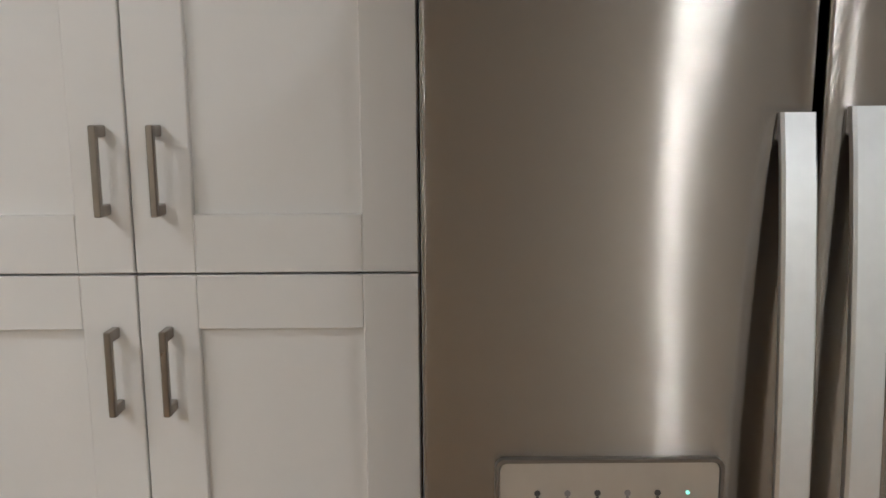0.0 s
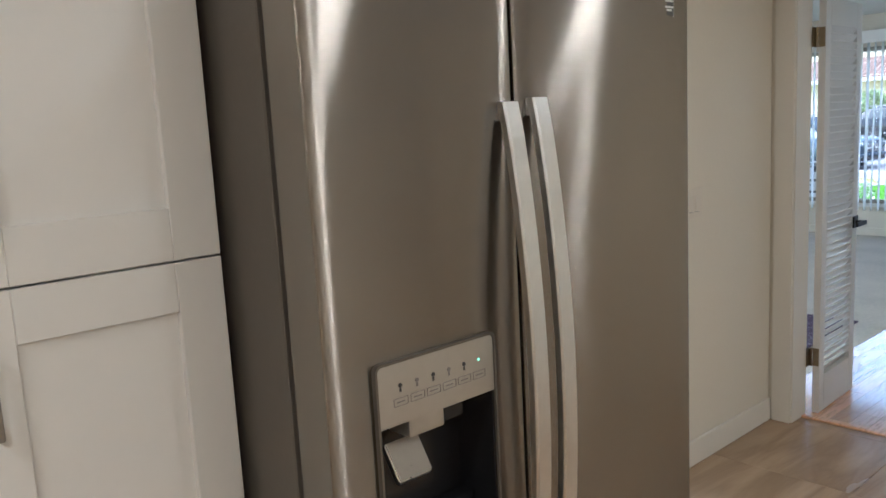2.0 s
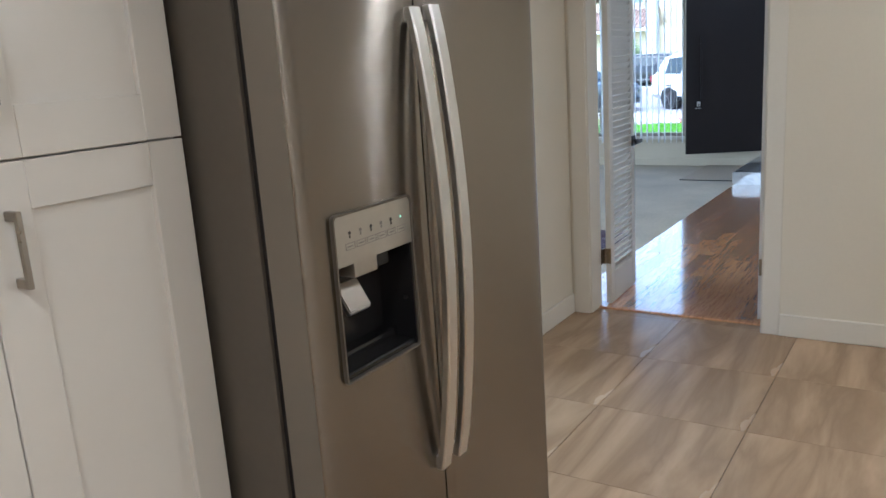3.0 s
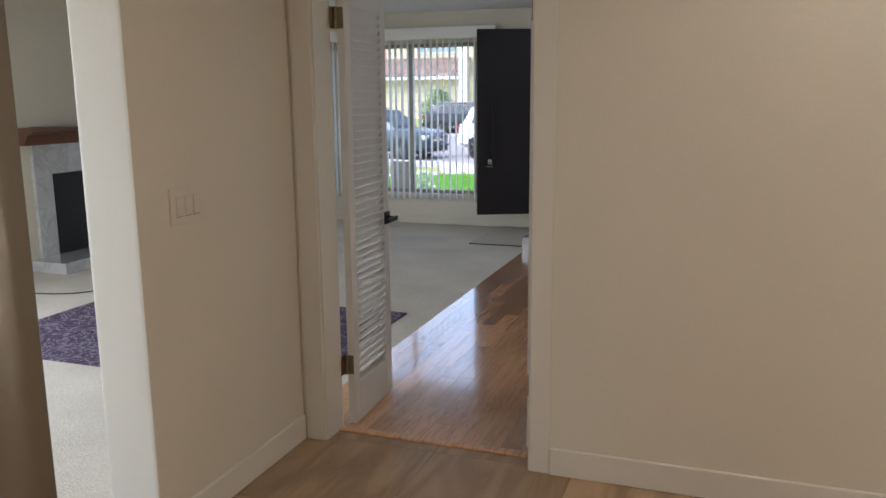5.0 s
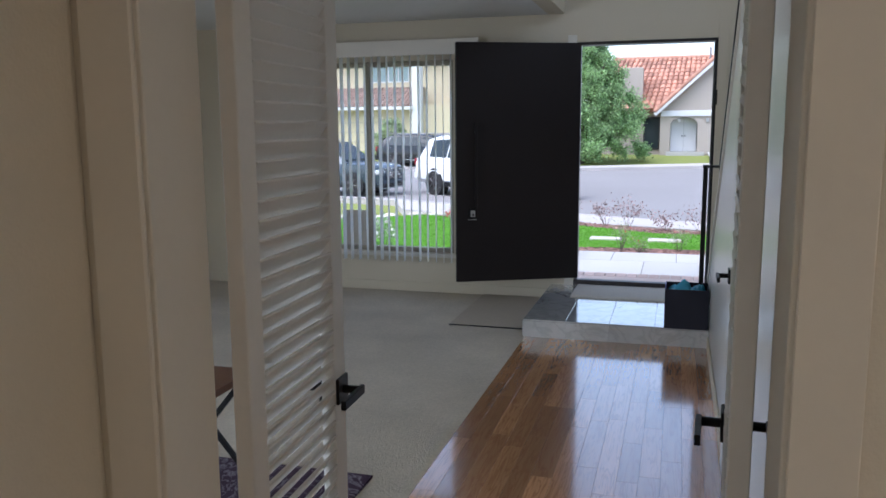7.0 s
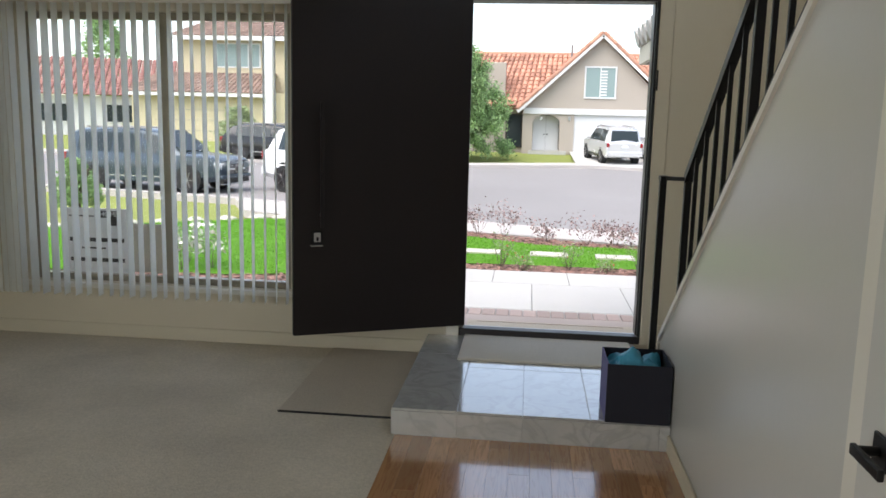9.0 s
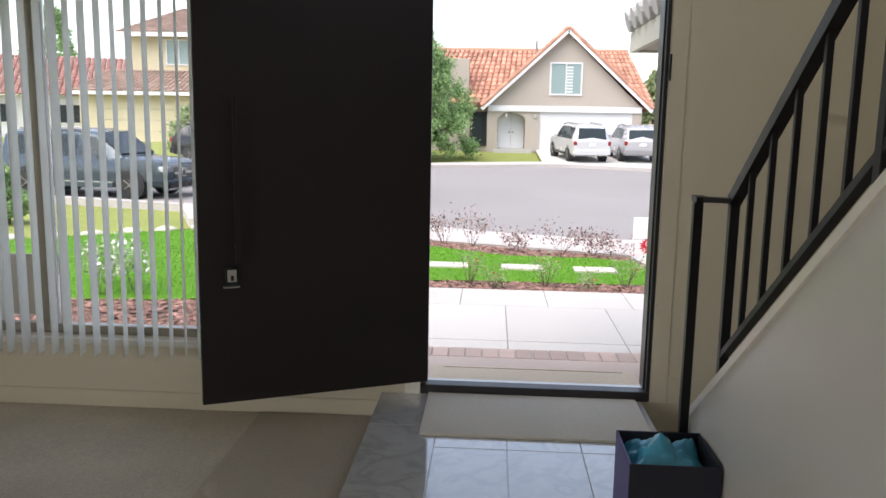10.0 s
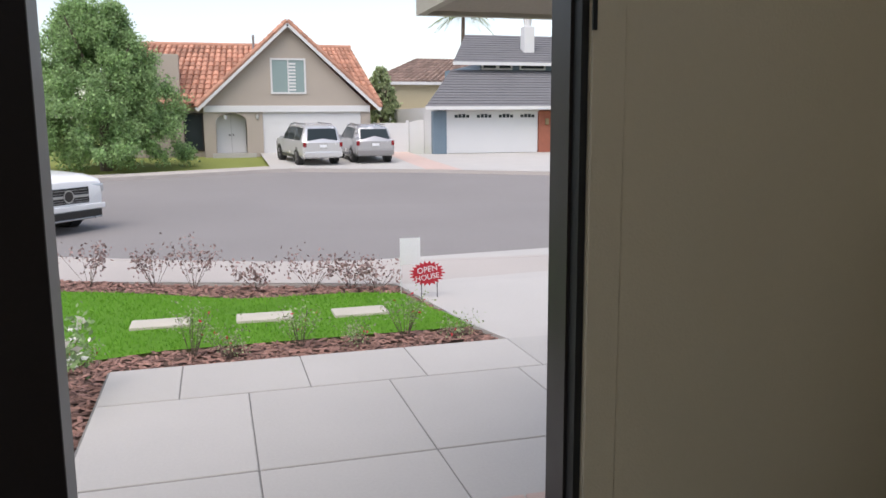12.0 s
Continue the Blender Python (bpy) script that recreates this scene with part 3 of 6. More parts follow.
def arched_handle(y0, y1, z0, z1):
    bm = bmesh.new()
    rows, k = [], 18
    for i in range(k + 1):
        u = i / k
        z = z0 + (z1 - z0) * u
        out = 0.012 + 0.047 * math.sin(math.pi * u) ** 0.8
        x = 0.905 + out
        t = 0.020
        rows.append([bm.verts.new(c) for c in ((x, y0 + 0.003, z), (x, y1 - 0.003, z), (x - 0.004, y1, z), (x - t, y1 - 0.004, z), (x - t, y0 + 0.004, z), (x - 0.004, y0, z))])
    for a, b in zip(rows, rows[1:]):
        for i in range(6):
            bm.faces.new((a[i], a[(i + 1) % 6], b[(i + 1) % 6], b[i]))
    bm.faces.new(rows[0]), bm.faces.new(rows[-1])
    for z in (z0, z1 - 0.03):
        box(bm, (0.892, y0 + 0.005, z), (0.905, y1 - 0.005, z + 0.03), 0.002)
    bmesh.ops.recalc_face_normals(bm, faces=bm.faces[:])
    return bm


fridge = thing("refrigerator", pose(0, 0, 0), "brushed stainless side-by-side refrigerator with ice and water dispenser", "refrigerator")
FY0, FYS, FY1, FZ0, FZ1 = -3.268, -2.851, -2.298, 0.075, 1.838
part("case", B((0.06, FY0 + 0.006, 0.03), (0.788, FY1 - 0.006, 1.828), 0.006, 2), STEEL_SIDE, fridge, "grey painted side and top case")
part("gasket", B((0.788, FY0 + 0.014, 0.09), (0.812, FY1 - 0.014, 1.822)), BLACK_GAP, fridge, "black rubber gasket")
part("grille", B((0.70, FY0 + 0.02, 0.0), (0.84, FY1 - 0.02, 0.068), 0.004), BLACK_PLASTIC, fridge)
HOLE = (-3.185, -2.937, 0.876, 1.203)
freezer_door = part("freezer_door", door_skin(FY0, FYS - 0.005, FZ0, FZ1, HOLE), STEEL, fridge, smooth=False)
fresh_door = part("fridge_door", door_skin(FYS + 0.005, FY1, FZ0, FZ1), STEEL, fridge, smooth=False)
for d in (freezer_door, fresh_door):
    for f in d.data.polygons:
        f.use_smooth = f.normal.x > 0.3
part("handle", arched_handle(-2.900, -2.863, 0.555, 1.583), HANDLE_STEEL, freezer_door, "satin steel arched handle")
part("handle", arched_handle(-2.827, -2.790, 0.555, 1.589), HANDLE_STEEL, fresh_door, "satin steel arched handle")
part("emblem_rim", B((0.888, -2.3985, 1.7415), (0.8945, -2.3555, 1.7865), 0.002), HANDLE_STEEL, fresh_door)
plate = part("emblem", B((0.888, -2.396, 1.744), (0.8955, -2.358, 1.784), 0.002), INK, fresh_door, "small dark metal emblem")
for z, w in ((1.774, 0.028), (1.762, 0.030), (1.756, 0.018)):
    part("emblem_mark", B((0.895, -2.377 - w / 2, z - 0.002), (0.8963, -2.377 + w / 2, z + 0.002)), HANDLE_STEEL, plate)


def rounded_outline(y0, y1, z0, z1, r, k=5):
    pts = []
    for cy, cz, a0 in ((y1 - r, z1 - r, 0), (y0 + r, z1 - r, 90), (y0 + r, z0 + r, 180), (y1 - r, z0 + r, 270)):
        for i in range(k + 1):
            a = radians(a0 + 90 * i / k)
            pts.append((cy + r * math.cos(a), cz + r * math.sin(a)))
    return pts


disp = part("dispenser", B((0.806, HOLE[0] + 0.002, HOLE[2] + 0.002), (0.814, HOLE[1] - 0.002, HOLE[3] - 0.002)), BLACK_PLASTIC, freezer_door, "black recessed dispenser")
part("recess_side", B((0.814, HOLE[0] + 0.001, HOLE[2]), (0.9015, HOLE[0] + 0.006, 1.105)), BLACK_PLASTIC, disp)
part("recess_side", B((0.814, HOLE[1] - 0.006, HOLE[2]), (0.9015, HOLE[1] - 0.001, 1.105)), BLACK_PLASTIC, disp)
part("drip_tray", B((0.814, HOLE[0] + 0.006, HOLE[2] + 0.001), (0.898, HOLE[1] - 0.006, HOLE[2] + 0.014), 0.003), BLACK_PLASTIC, disp)
part("drip_ledge", B((0.814, HOLE[0] + 0.03, HOLE[2] + 0.014), (0.85, HOLE[1] - 0.006, HOLE[2] + 0.034), 0.008, 2), BLACK_PLASTIC, disp)
bm = bmesh.new()
outer, inner = rounded_outline(HOLE[0] - 0.003, HOLE[1] + 0.003, HOLE[2] - 0.003, HOLE[3] + 0.003, 0.011), rounded_outline(HOLE[0] + 0.001, HOLE[1] - 0.001, HOLE[2] + 0.001, HOLE[3] - 0.001, 0.009)
k = len(outer)
ro = [bm.verts.new((0.9065, *p)) for p in outer]
ri = [bm.verts.new((0.9065, *p)) for p in inner]
bo = [bm.verts.new((0.895, *p)) for p in outer]
bi = [bm.verts.new((0.895, *p)) for p in inner]
for i in range(k):
    j = (i + 1) % k
    bm.faces.new((ro[i], ro[j], ri[j], ri[i])), bm.faces.new((bo[i], bo[j], ro[j], ro[i])), bm.faces.new((ri[i], ri[j], bi[j], bi[i]))
bmesh.ops.recalc_face_normals(bm, faces=bm.faces[:])
part("surround", bm, STEEL_SIDE, freezer_door, "thin dark grey rim")
bm = bmesh.new()
pts = [p for p in rounded_outline(HOLE[0] + 0.002, HOLE[1] - 0.002, 1.0, HOLE[3] - 0.002, 0.009) if p[1] > 1.12] + [(HOLE[0] + 0.002, 1.105), (HOLE[1] - 0.002, 1.105)]
prism(bm, pts, 0, 0.86, 0.9045)
panel = part("control_panel", bm, PANEL_GREY, freezer_door, "champagne grey control panel with icons")
for i in range(6):
    y = -3.141 + 0.0335 * i
    m = GREEN_LED if i == 5 else INK
    bm = bmesh.new()
    tube(bm, (0.9043, y, 1.166), (0.9056, y, 1.166), 0.0022 if i == 5 else 0.0036, seg=10)
    if i < 5:
        box(bm, (0.9043, y - 0.0015, 1.156), (0.9056, y + 0.0015, 1.162))
    part("icon", bm, m if i != 1 and i != 3 else FRAME_GREY, panel)
    bm = bmesh.new()
    for a, b, c, d in ((y - 0.014, y + 0.014, 1.1462, 1.147), (y - 0.014, y + 0.014, 1.134, 1.1348), (y - 0.014, y - 0.0134, 1.1348, 1.1462), (y + 0.0134, y + 0.014, 1.1348, 1.1462), (y - 0.008, y + 0.008, 1.1395, 1.1413)):
        box(bm, (0.9043, a, c), (0.9053, b, d))
    part("button", bm, FRAME_GREY, panel)
part("nozzle", B((0.83, -3.115, 1.068), (0.888, -3.04, 1.105), 0.006, 2), PANEL_GREY, disp, "grey nozzle block")
part("nozzle_cover", B((0.83, -3.033, 1.07), (0.88, -2.99, 1.105), 0.004, 2), BLACK_PLASTIC, disp)
bm = bmesh.new()
prism(bm, [(0.842, 1.050), (0.856, 1.058), (0.890, 1.004), (0.880, 0.994)], 1, -3.142, -3.072)
bmesh.ops.bevel(bm, geom=bm.edges[:], offset=0.003, segments=2, affect="EDGES")
part("paddle", bm, NICKEL, disp, "tilted silver paddle")

switch = thing("light_switch", pose(0.035, -0.852, 1.160), "almond triple rocker light switch on the wall", "light switch")
part("switch_plate", B((0.0005, -0.091, -0.0635), (0.006, 0.091, 0.0635), 0.002), PLATE, switch)
for y in (-0.046, 0.0, 0.046):
    part("rocker", B((0.006, y - 0.0165, -0.034), (0.010, y + 0.0165, 0.034), 0.0015), PLATE, switch)
    part("rocker_edge", B((0.0065, y - 0.0175, -0.0365), (0.0075, y + 0.0175, -0.0345)), FRAME_GREY, switch)

for lx, ly, lw in KITCHEN_LAMPS:
    dl = thing("recessed_light", pose(lx, ly, 2.46), "round recessed ceiling light, switched on", "ceiling light", "kitchen ceiling lights")
    bm = bmesh.new()
    tube(bm, (0, 0, -0.004), (0, 0, -0.0005), 0.085, seg=28)
    part("trim_ring", bm, CEIL, dl)
    bm = bmesh.new()
    tube(bm, (0, 0, -0.006), (0, 0, -0.0045), 0.062, seg=28)
    part("lens", bm, glow_mat("warm_lamp_lens", (1.0, 0.90, 0.76), 5.0), dl)

# ---- double louvered doors ----


def lever(parent, x, y, z, side, toward):
    """A black lever on a square rose; side: the way the rose faces in local x; toward: the way the lever points in local y."""
    bm = B((min(x, x + side * 0.008), y - 0.031, z - 0.031), (max(x, x + side * 0.008), y + 0.031, z + 0.031), 0.002)
    r = part("rose", bm, IRON, parent, "black square door rose")
    bm = bmesh.new()
    tube(bm, (x + side * 0.008, y, z), (x + side * 0.052, y, z), 0.010, seg=12)
    ya, yb = sorted((y - toward * 0.012, y + toward * 0.115))
    xa, xb = sorted((x + side * 0.045, x + side * 0.057))
    box(bm, (xa, ya, z - 0.011), (xb, yb, z + 0.011), 0.002)
    part("lever", bm, IRON, r, "black lever handle")


def louver_leaf(name, m, flip):
    """A door leaf of louvers; its hinge edge is at the origin and it reaches along +y; flip mirrors its thickness."""
    d = thing(name, m, "white louvered door leaf standing open", "door", "louvered doors", "structure")
    s = -1 if flip else 1
    W, H, T = 0.475, 2.03, 0.034
    xa, xb = sorted((0, s * T))
    for y0, y1 in ((0.003, 0.066), (W - 0.066, W)):
        part("stile", B((xa, y0, 0.012), (xb, y1, H), 0.002), LOUVER_WHITE, d)
    part("rail", B((xa, 0.066, 0.012), (xb, W - 0.066, 0.20), 0.002), LOUVER_WHITE, d)
    part("rail", B((xa, 0.066, H - 0.12), (xb, W - 0.066, H), 0.002), LOUVER_WHITE, d)
    slat = bmesh.new()
    box(slat, (-0.030, 0, -0.0036), (0.030, W - 0.130, 0.0036), 0.0015)
    bmesh.ops.rotate(slat, verts=slat.verts[:], cent=(0, 0, 0), matrix=Matrix.Rotation(radians(-54 * s), 3, "Y"))
    me = bpy.data.meshes.new("slat")
    slat.to_mesh(me), slat.free()
    me.materials.append(LOUVER_WHITE)
    z = 0.222
    while z < H - 0.13:
        piece("slat", me, d, ((xa + xb) / 2, 0.065, z))
        z += 0.0362
    for z in (0.255, 1.808):
        bm = bmesh.new()
        tube(bm, (-s * 0.004, -0.004, z), (-s * 0.004, -0.004, z + 0.092), 0.006, seg=10)
        xs = sorted((s * 0.002, s * 0.031))
        box(bm, (xs[0], -0.001, z + 0.001), (xs[1], 0.002, z + 0.091))
        xs = sorted((-s * 0.014, -s * 0.010))
        box(bm, (xs[0], -0.040, z + 0.001), (xs[1], -0.004, z + 0.091))
        part("hinge", bm, BRASS, d, "aged brass butt hinge")
    lever(d, s * T, W - 0.032, 0.927, s, -1)
    lever(d, 0.0, W - 0.032, 0.927, -s, -1)
    return d


louver_leaf("door_1", pose(0.170, 0.058, 0, 0, 0, 2.2), False)
louver_leaf("door_2", pose(1.056, 0.058, 0, 0, 0, -3.0), True)

# ---- hall and living room things ----
platform = structure("platform_entry", B((-0.112, 4.506, -0.012), (SX, FRONT, 0.123)), MARBLE, "raised entry platform faced with grey marble tile", "platform")

front_door = thing("front_door", pose(0.118, FRONT - 0.012, 0.0, 0, 0, 205.0), "dark bronze slab front door standing open", "door", kind="structure")
part("slab", B((0.0, -0.046, 0.205), (1.085, 0.0, 2.232), 0.003), DOOR_DARK, front_door)
bm = bmesh.new()
box(bm, (0.912, 0.042, 0.86), (0.932, 0.062, 1.58), 0.003)
for z in (0.93, 1.49):
    tube(bm, (0.922, 0.0, z), (0.922, 0.05, z), 0.009, seg=10)
part("pull_handle", bm, DOOR_DARK, front_door, "long black bar pull")
lock = part("lock_case", B((0.917, 0.0, 0.752), (0.979, 0.022, 0.837), 0.004), BLACK_PLASTIC, front_door, "small electronic lock")
part("lock_face", B((0.927, 0.022, 0.772), (0.967, 0.027, 0.827), 0.003), SILVER_PLASTIC, lock, "bright metal thumb-turn plate")
part("thumb_turn", B((0.940, 0.027, 0.779), (0.954, 0.040, 0.802), 0.003), BLACK_PLASTIC, lock)
part("lock_lip", B((0.915, 0.0, 0.745), (0.984, 0.024, 0.750)), SILVER_PLASTIC, lock)

fr = thing("door_frame", pose(0, 0, 0), "dark bronze front door frame with grey weatherstrip", "door frame", kind="structure")
part("jamb", B((0.081, FRONT + 0.02, 0.185), (0.106, FRONT_OUT - 0.002, 2.215)), FRAME_GREY, fr)
part("jamb", B((1.194, FRONT + 0.045, 0.185), (1.219, FRONT_OUT - 0.002, 2.215)), FRAME_DARK, fr)
part("stop", B((1.202, FRONT + 0.005, 0.185), (1.219, FRONT + 0.045, 2.215)), BLACK_GAP, fr)
part("head", B((0.081, FRONT + 0.004, 2.215), (1.219, FRONT_OUT - 0.002, 2.239)), FRAME_DARK, fr)
part("sill", B((0.081, FRONT - 0.005, 0.136), (1.219, FRONT + 0.075, 0.185), 0.004), FRAME_DARK, fr, "dark threshold")
part("sill_strip", B((0.081, FRONT + 0.075, 0.10), (1.219, FRONT_OUT + 0.012, 0.166), 0.004), SILVER_PLASTIC, fr, "aluminium sill strip")
part("strike", B((1.2185, FRONT - 0.017, 1.70), (1.228, FRONT - 0.0105, 1.82)), BLACK_GAP, fr)
bm = bmesh.new()
box(bm, (1.221, FRONT - 0.010, 0.135), (1.302, FRONT - 0.001, 2.36), 0.002)
box(bm, (1.302, FRONT - 0.010, 0.135), (2.29, FRONT - 0.001, 0.265), 0.003)
structure("trim_front_door", bm, PAINT_LIVING, "cream boards framing the wall beside the front door", "trim")
structure("trim_front_door_left", B((0.0, FRONT - 0.012, 0.135), (0.079, FRONT - 0.001, 2.30), 0.003), TRIM, "cream casing behind the open front door", "trim")

entry_mat = tagged(link_mesh("entry_mat", B((0.122, 5.325, 0.136), (1.150, 5.862, 0.148), 0.004, 2), CARPET_MAT), "beige carpet mat on the marble entry platform", "mat")
patch = thing("carpet_patch", pose(-0.44, 5.27, 0.006), "tan carpet offcut lying beside the entry platform", "carpet")
part("carpet_sheet", B((-0.295, -0.575, 0.001), (0.315, 0.575, 0.011), 0.003), CARPET_PATCH, patch)
part("bound_edge", B((-0.297, -0.588, 0.0), (0.317, -0.576, 0.010), 0.003), BLACK_GAP, patch, "dark bound edge")

sbox = thing("storage_box", pose(1.029, 4.625, 0.136), "navy fabric storage box holding a blue plastic bag", "box")
w, h, t = 0.147, 0.278, 0.007
for lo, hi, mm in (((-w, -w, 0.0), (w, -w + t, h), BOX_NAVY), ((-w, w - t, 0.0), (w, w, h), BOX_NAVY), ((w - t, -w + t, 0.0), (w, w - t, h), BOX_NAVY)):
    part("side_panel", B(lo, hi, 0.002), mm, sbox)
part("side_panel", B((-w, -w + t, 0.0), (-w + t, w - t, h), 0.002), BOX_LILAC, sbox, "lilac-blue side panel")
part("base_panel", B((-w + t, -w + t, 0.002), (w - t, w - t, 0.01)), BOX_NAVY, sbox)
bag = bmesh.new()
bmesh.ops.create_grid(bag, x_segments=26, y_segments=26, size=0.5)
for v in bag.verts:
    x, y = v.co.x * 2 * 0.128, v.co.y * 2 * 0.128
    n = noise.noise((x * 14, y * 14, 1.0)) * 0.05 + abs(noise.noise((x * 30, y * 30, 4.0))) * 0.028
    r = max(abs(x), abs(y)) / 0.128
    v.co = Vector((x, y, 0.245 + n + 0.055 * math.exp(-((x + 0.02) ** 2 + (y - 0.02) ** 2) / 0.003) - 0.045 * r ** 4))
tagged(link_mesh("plastic_bag", bag, BAG_BLUE, True), "crumpled blue plastic bag in the storage box", "bag").matrix_world = pose(1.029, 4.625, 0.146)

# stair railing
rail = thing("stair_railing", pose(0, 0, 0), "black iron stair railing with square balusters", "railing")
RX = 1.232


def top_z(y):
    return 1.262 + SLOPE * (4.74 - y)


def low_z(y):
    return 0.775 + SLOPE * (4.66 - y)


bm = bmesh.new()
bar(bm, (RX, 4.76, top_z(4.76)), (RX, 0.4, top_z(0.4)), 0.038, 0.040)
part("handrail", bm, IRON, rail)
bm = bmesh.new()
bar(bm, (RX, 4.755, low_z(4.755)), (RX, 0.4, low_z(0.4)), 0.028, 0.022)
part("bottom_rail", bm, IRON, rail)
bm = bmesh.new()
bar(bm, (1.128, 4.835, 1.248), (1.128, 4.765, 1.248), 0.040, 0.020)
bar(bm, (1.128, 4.785, 1.248), (RX + 0.01, 4.75, 1.248), 0.036, 0.018)
part("return_rail", bm, IRON, rail)
bm = bmesh.new()
box(bm, (1.112, 4.805, 0.136), (1.144, 4.837, 1.240), 0.002)
part("newel_post", bm, IRON, rail)
k = 0
y = 4.755
while y > 0.5:
    t = 0.016 if k % 6 == 0 else 0.009
    foot = rake(y) + 0.02 if k % 6 == 0 else low_z(y)
    part("baluster", B((RX - t, y - t, foot), (RX + t, y + t, top_z(y)), 0.0015), IRON, rail)
    y -= 0.169
    k += 1

# closet door under the stairs
cd = thing("door_3", pose(SX, 0, 0), "white closet door under the stairs with black lever", "door", kind="structure")
part("slab", B((-0.020, 1.74, 0.012), (-0.002, 2.49, 2.03), 0.002), SATIN, cd)
part("casing", B((-0.016, 2.495, 0.0), (-0.001, 2.565, 2.10), 0.003), TRIM, cd)
part("casing", B((-0.016, 1.665, 0.0), (-0.001, 1.735, 2.10), 0.003), TRIM, cd)
part("casing", B((-0.016, 1.735, 2.035), (-0.001, 2.495, 2.10), 0.003), TRIM, cd)
lever(cd, -0.020, 2.385, 0.90, -1, -1)
for z in (0.26, 1.80):
    part("hinge", B((-0.024, 1.734, z), (-0.017, 1.742, z + 0.09)), IRON, cd)

# front window
win = thing("window_1", pose(0, 0, 0), "large two-pane sliding front window in a bronze frame", "window", kind="structure")
FYW = FRONT + 0.06
for lo, hi in (((WX0 + 0.002, FYW, WZ0 + 0.002), (WX0 + 0.05, FYW + 0.06, WZ1 - 0.002)), ((WX1 - 0.04, FYW, WZ0 + 0.002), (WX1 - 0.002, FYW + 0.06, WZ1 - 0.002)),
               ((WX0 + 0.05, FYW, WZ0 + 0.002), (WX1 - 0.04, FYW + 0.06, WZ0 + 0.045)), ((WX0 + 0.05, FYW, WZ1 - 0.045), (WX1 - 0.04, FYW + 0.06, WZ1 - 0.002))):
    part("window_frame", B(lo, hi, 0.003), ALU, win)
part("mullion", B((-1.905, FYW - 0.004, WZ0 + 0.045), (-1.842, FYW + 0.056, WZ1 - 0.045), 0.003), ALU, win)
part("sash_edge", B((-1.840, FYW + 0.01, WZ0 + 0.045), (-1.825, FYW + 0.04, WZ1 - 0.045)), WHITE_OUT, win, "bright sash edge")
for x0, x1 in ((WX0 + 0.05, -1.905), (-1.825, WX1 - 0.04)):
    p = part("pane", B((x0 + 0.001, FYW + 0.028, WZ0 + 0.046), (x1 - 0.001, FYW + 0.032, WZ1 - 0.046)), GLASS, win)
    p.visible_shadow = False
part("window_sill", B((WX0 - 0.03, FRONT - 0.025, WZ0 - 0.035), (WX1 + 0.03, FRONT + 0.058, WZ0 - 0.001), 0.004), TRIM, win, "cream painted sill")
blinds = thing("vertical_blinds", pose(0, 0, 0), "white vertical blinds, slats turned open over the window", "blinds")
part("headrail", B((-3.02, 5.765, 2.175), (-0.98, 5.815, 2.215), 0.003), BLIND, blinds)
part("valance", B((-3.05, 5.752, 2.165), (-0.76, 5.760, 2.30), 0.002), TRIM, blinds, "cream fabric valance")
slat = bmesh.new()
bmesh.ops.create_grid(slat, x_segments=6, y_segments=1, size=0.5)
for v in slat.verts:
    u = v.co.x
    v.co = Vector((u * 0.088, 0.006 * (1 - 4 * u * u), (v.co.y - 0.5) * 1.875))
slat_me = bpy.data.meshes.new("slat")
slat.to_mesh(slat_me), slat.free()
slat_me.materials.append(BLIND)
x = -2.99
k = 0
while x < -1.0:
    stacked = k < 4
    ob = piece("slat", slat_me, blinds, (x, 5.79, 2.175))
    ob.rotation_euler = (0, 0, radians((150 if stacked else 97) + RNG.uniform(-7, 7)))
    x += 0.045 if stacked else 0.0755 + RNG.uniform(-0.006, 0.006)
    k += 1

yard_sign = thing("yard_sign", pose(-2.575, 6.30, -0.235), "white real-estate sign with black print outside the window", "sign")
part("board", B((-0.245, -0.008, 0.545), (0.245, 0.008, 1.05)), SIGN_WHITE, yard_sign)
for x in (-0.2, 0.2):
    part("post", B((x - 0.012, -0.008, 0.0), (x + 0.012, 0.008, 0.545)), WHITE_OUT, yard_sign)
for x0, x1, z0, z1 in ((0.02, 0.17, 0.985, 1.035), (0.08, 0.15, 0.93, 0.985), (-0.21, -0.14, 0.81, 0.838), (-0.10, 0.20, 0.81, 0.838), (-0.12, 0.06, 0.758, 0.770), (-0.21, -0.09, 0.665, 0.692), (-0.05, 0.20, 0.665, 0.692), (-0.21, -0.02, 0.99, 0.998)):
    part("print_bar", B((x0, -0.0105, z0), (x1, -0.0082, z1)), INK, yard_sign)
text_mesh("lettering", "HOME", 0.05, SIGN_WHITE, yard_sign, pose(0.095, -0.0125, 1.010, 90, 0, 0))
flyer = thing("info_board", pose(-2.17, 6.34, -0.235), "greyish information board beside the real-estate sign", "sign")
part("board", B((-0.155, -0.006, 0.59), (0.155, 0.006, 0.945)), STONE, flyer)
part("post", B((-0.012, -0.006, 0.0), (0.012, 0.006, 0.59)), WHITE_OUT, flyer)

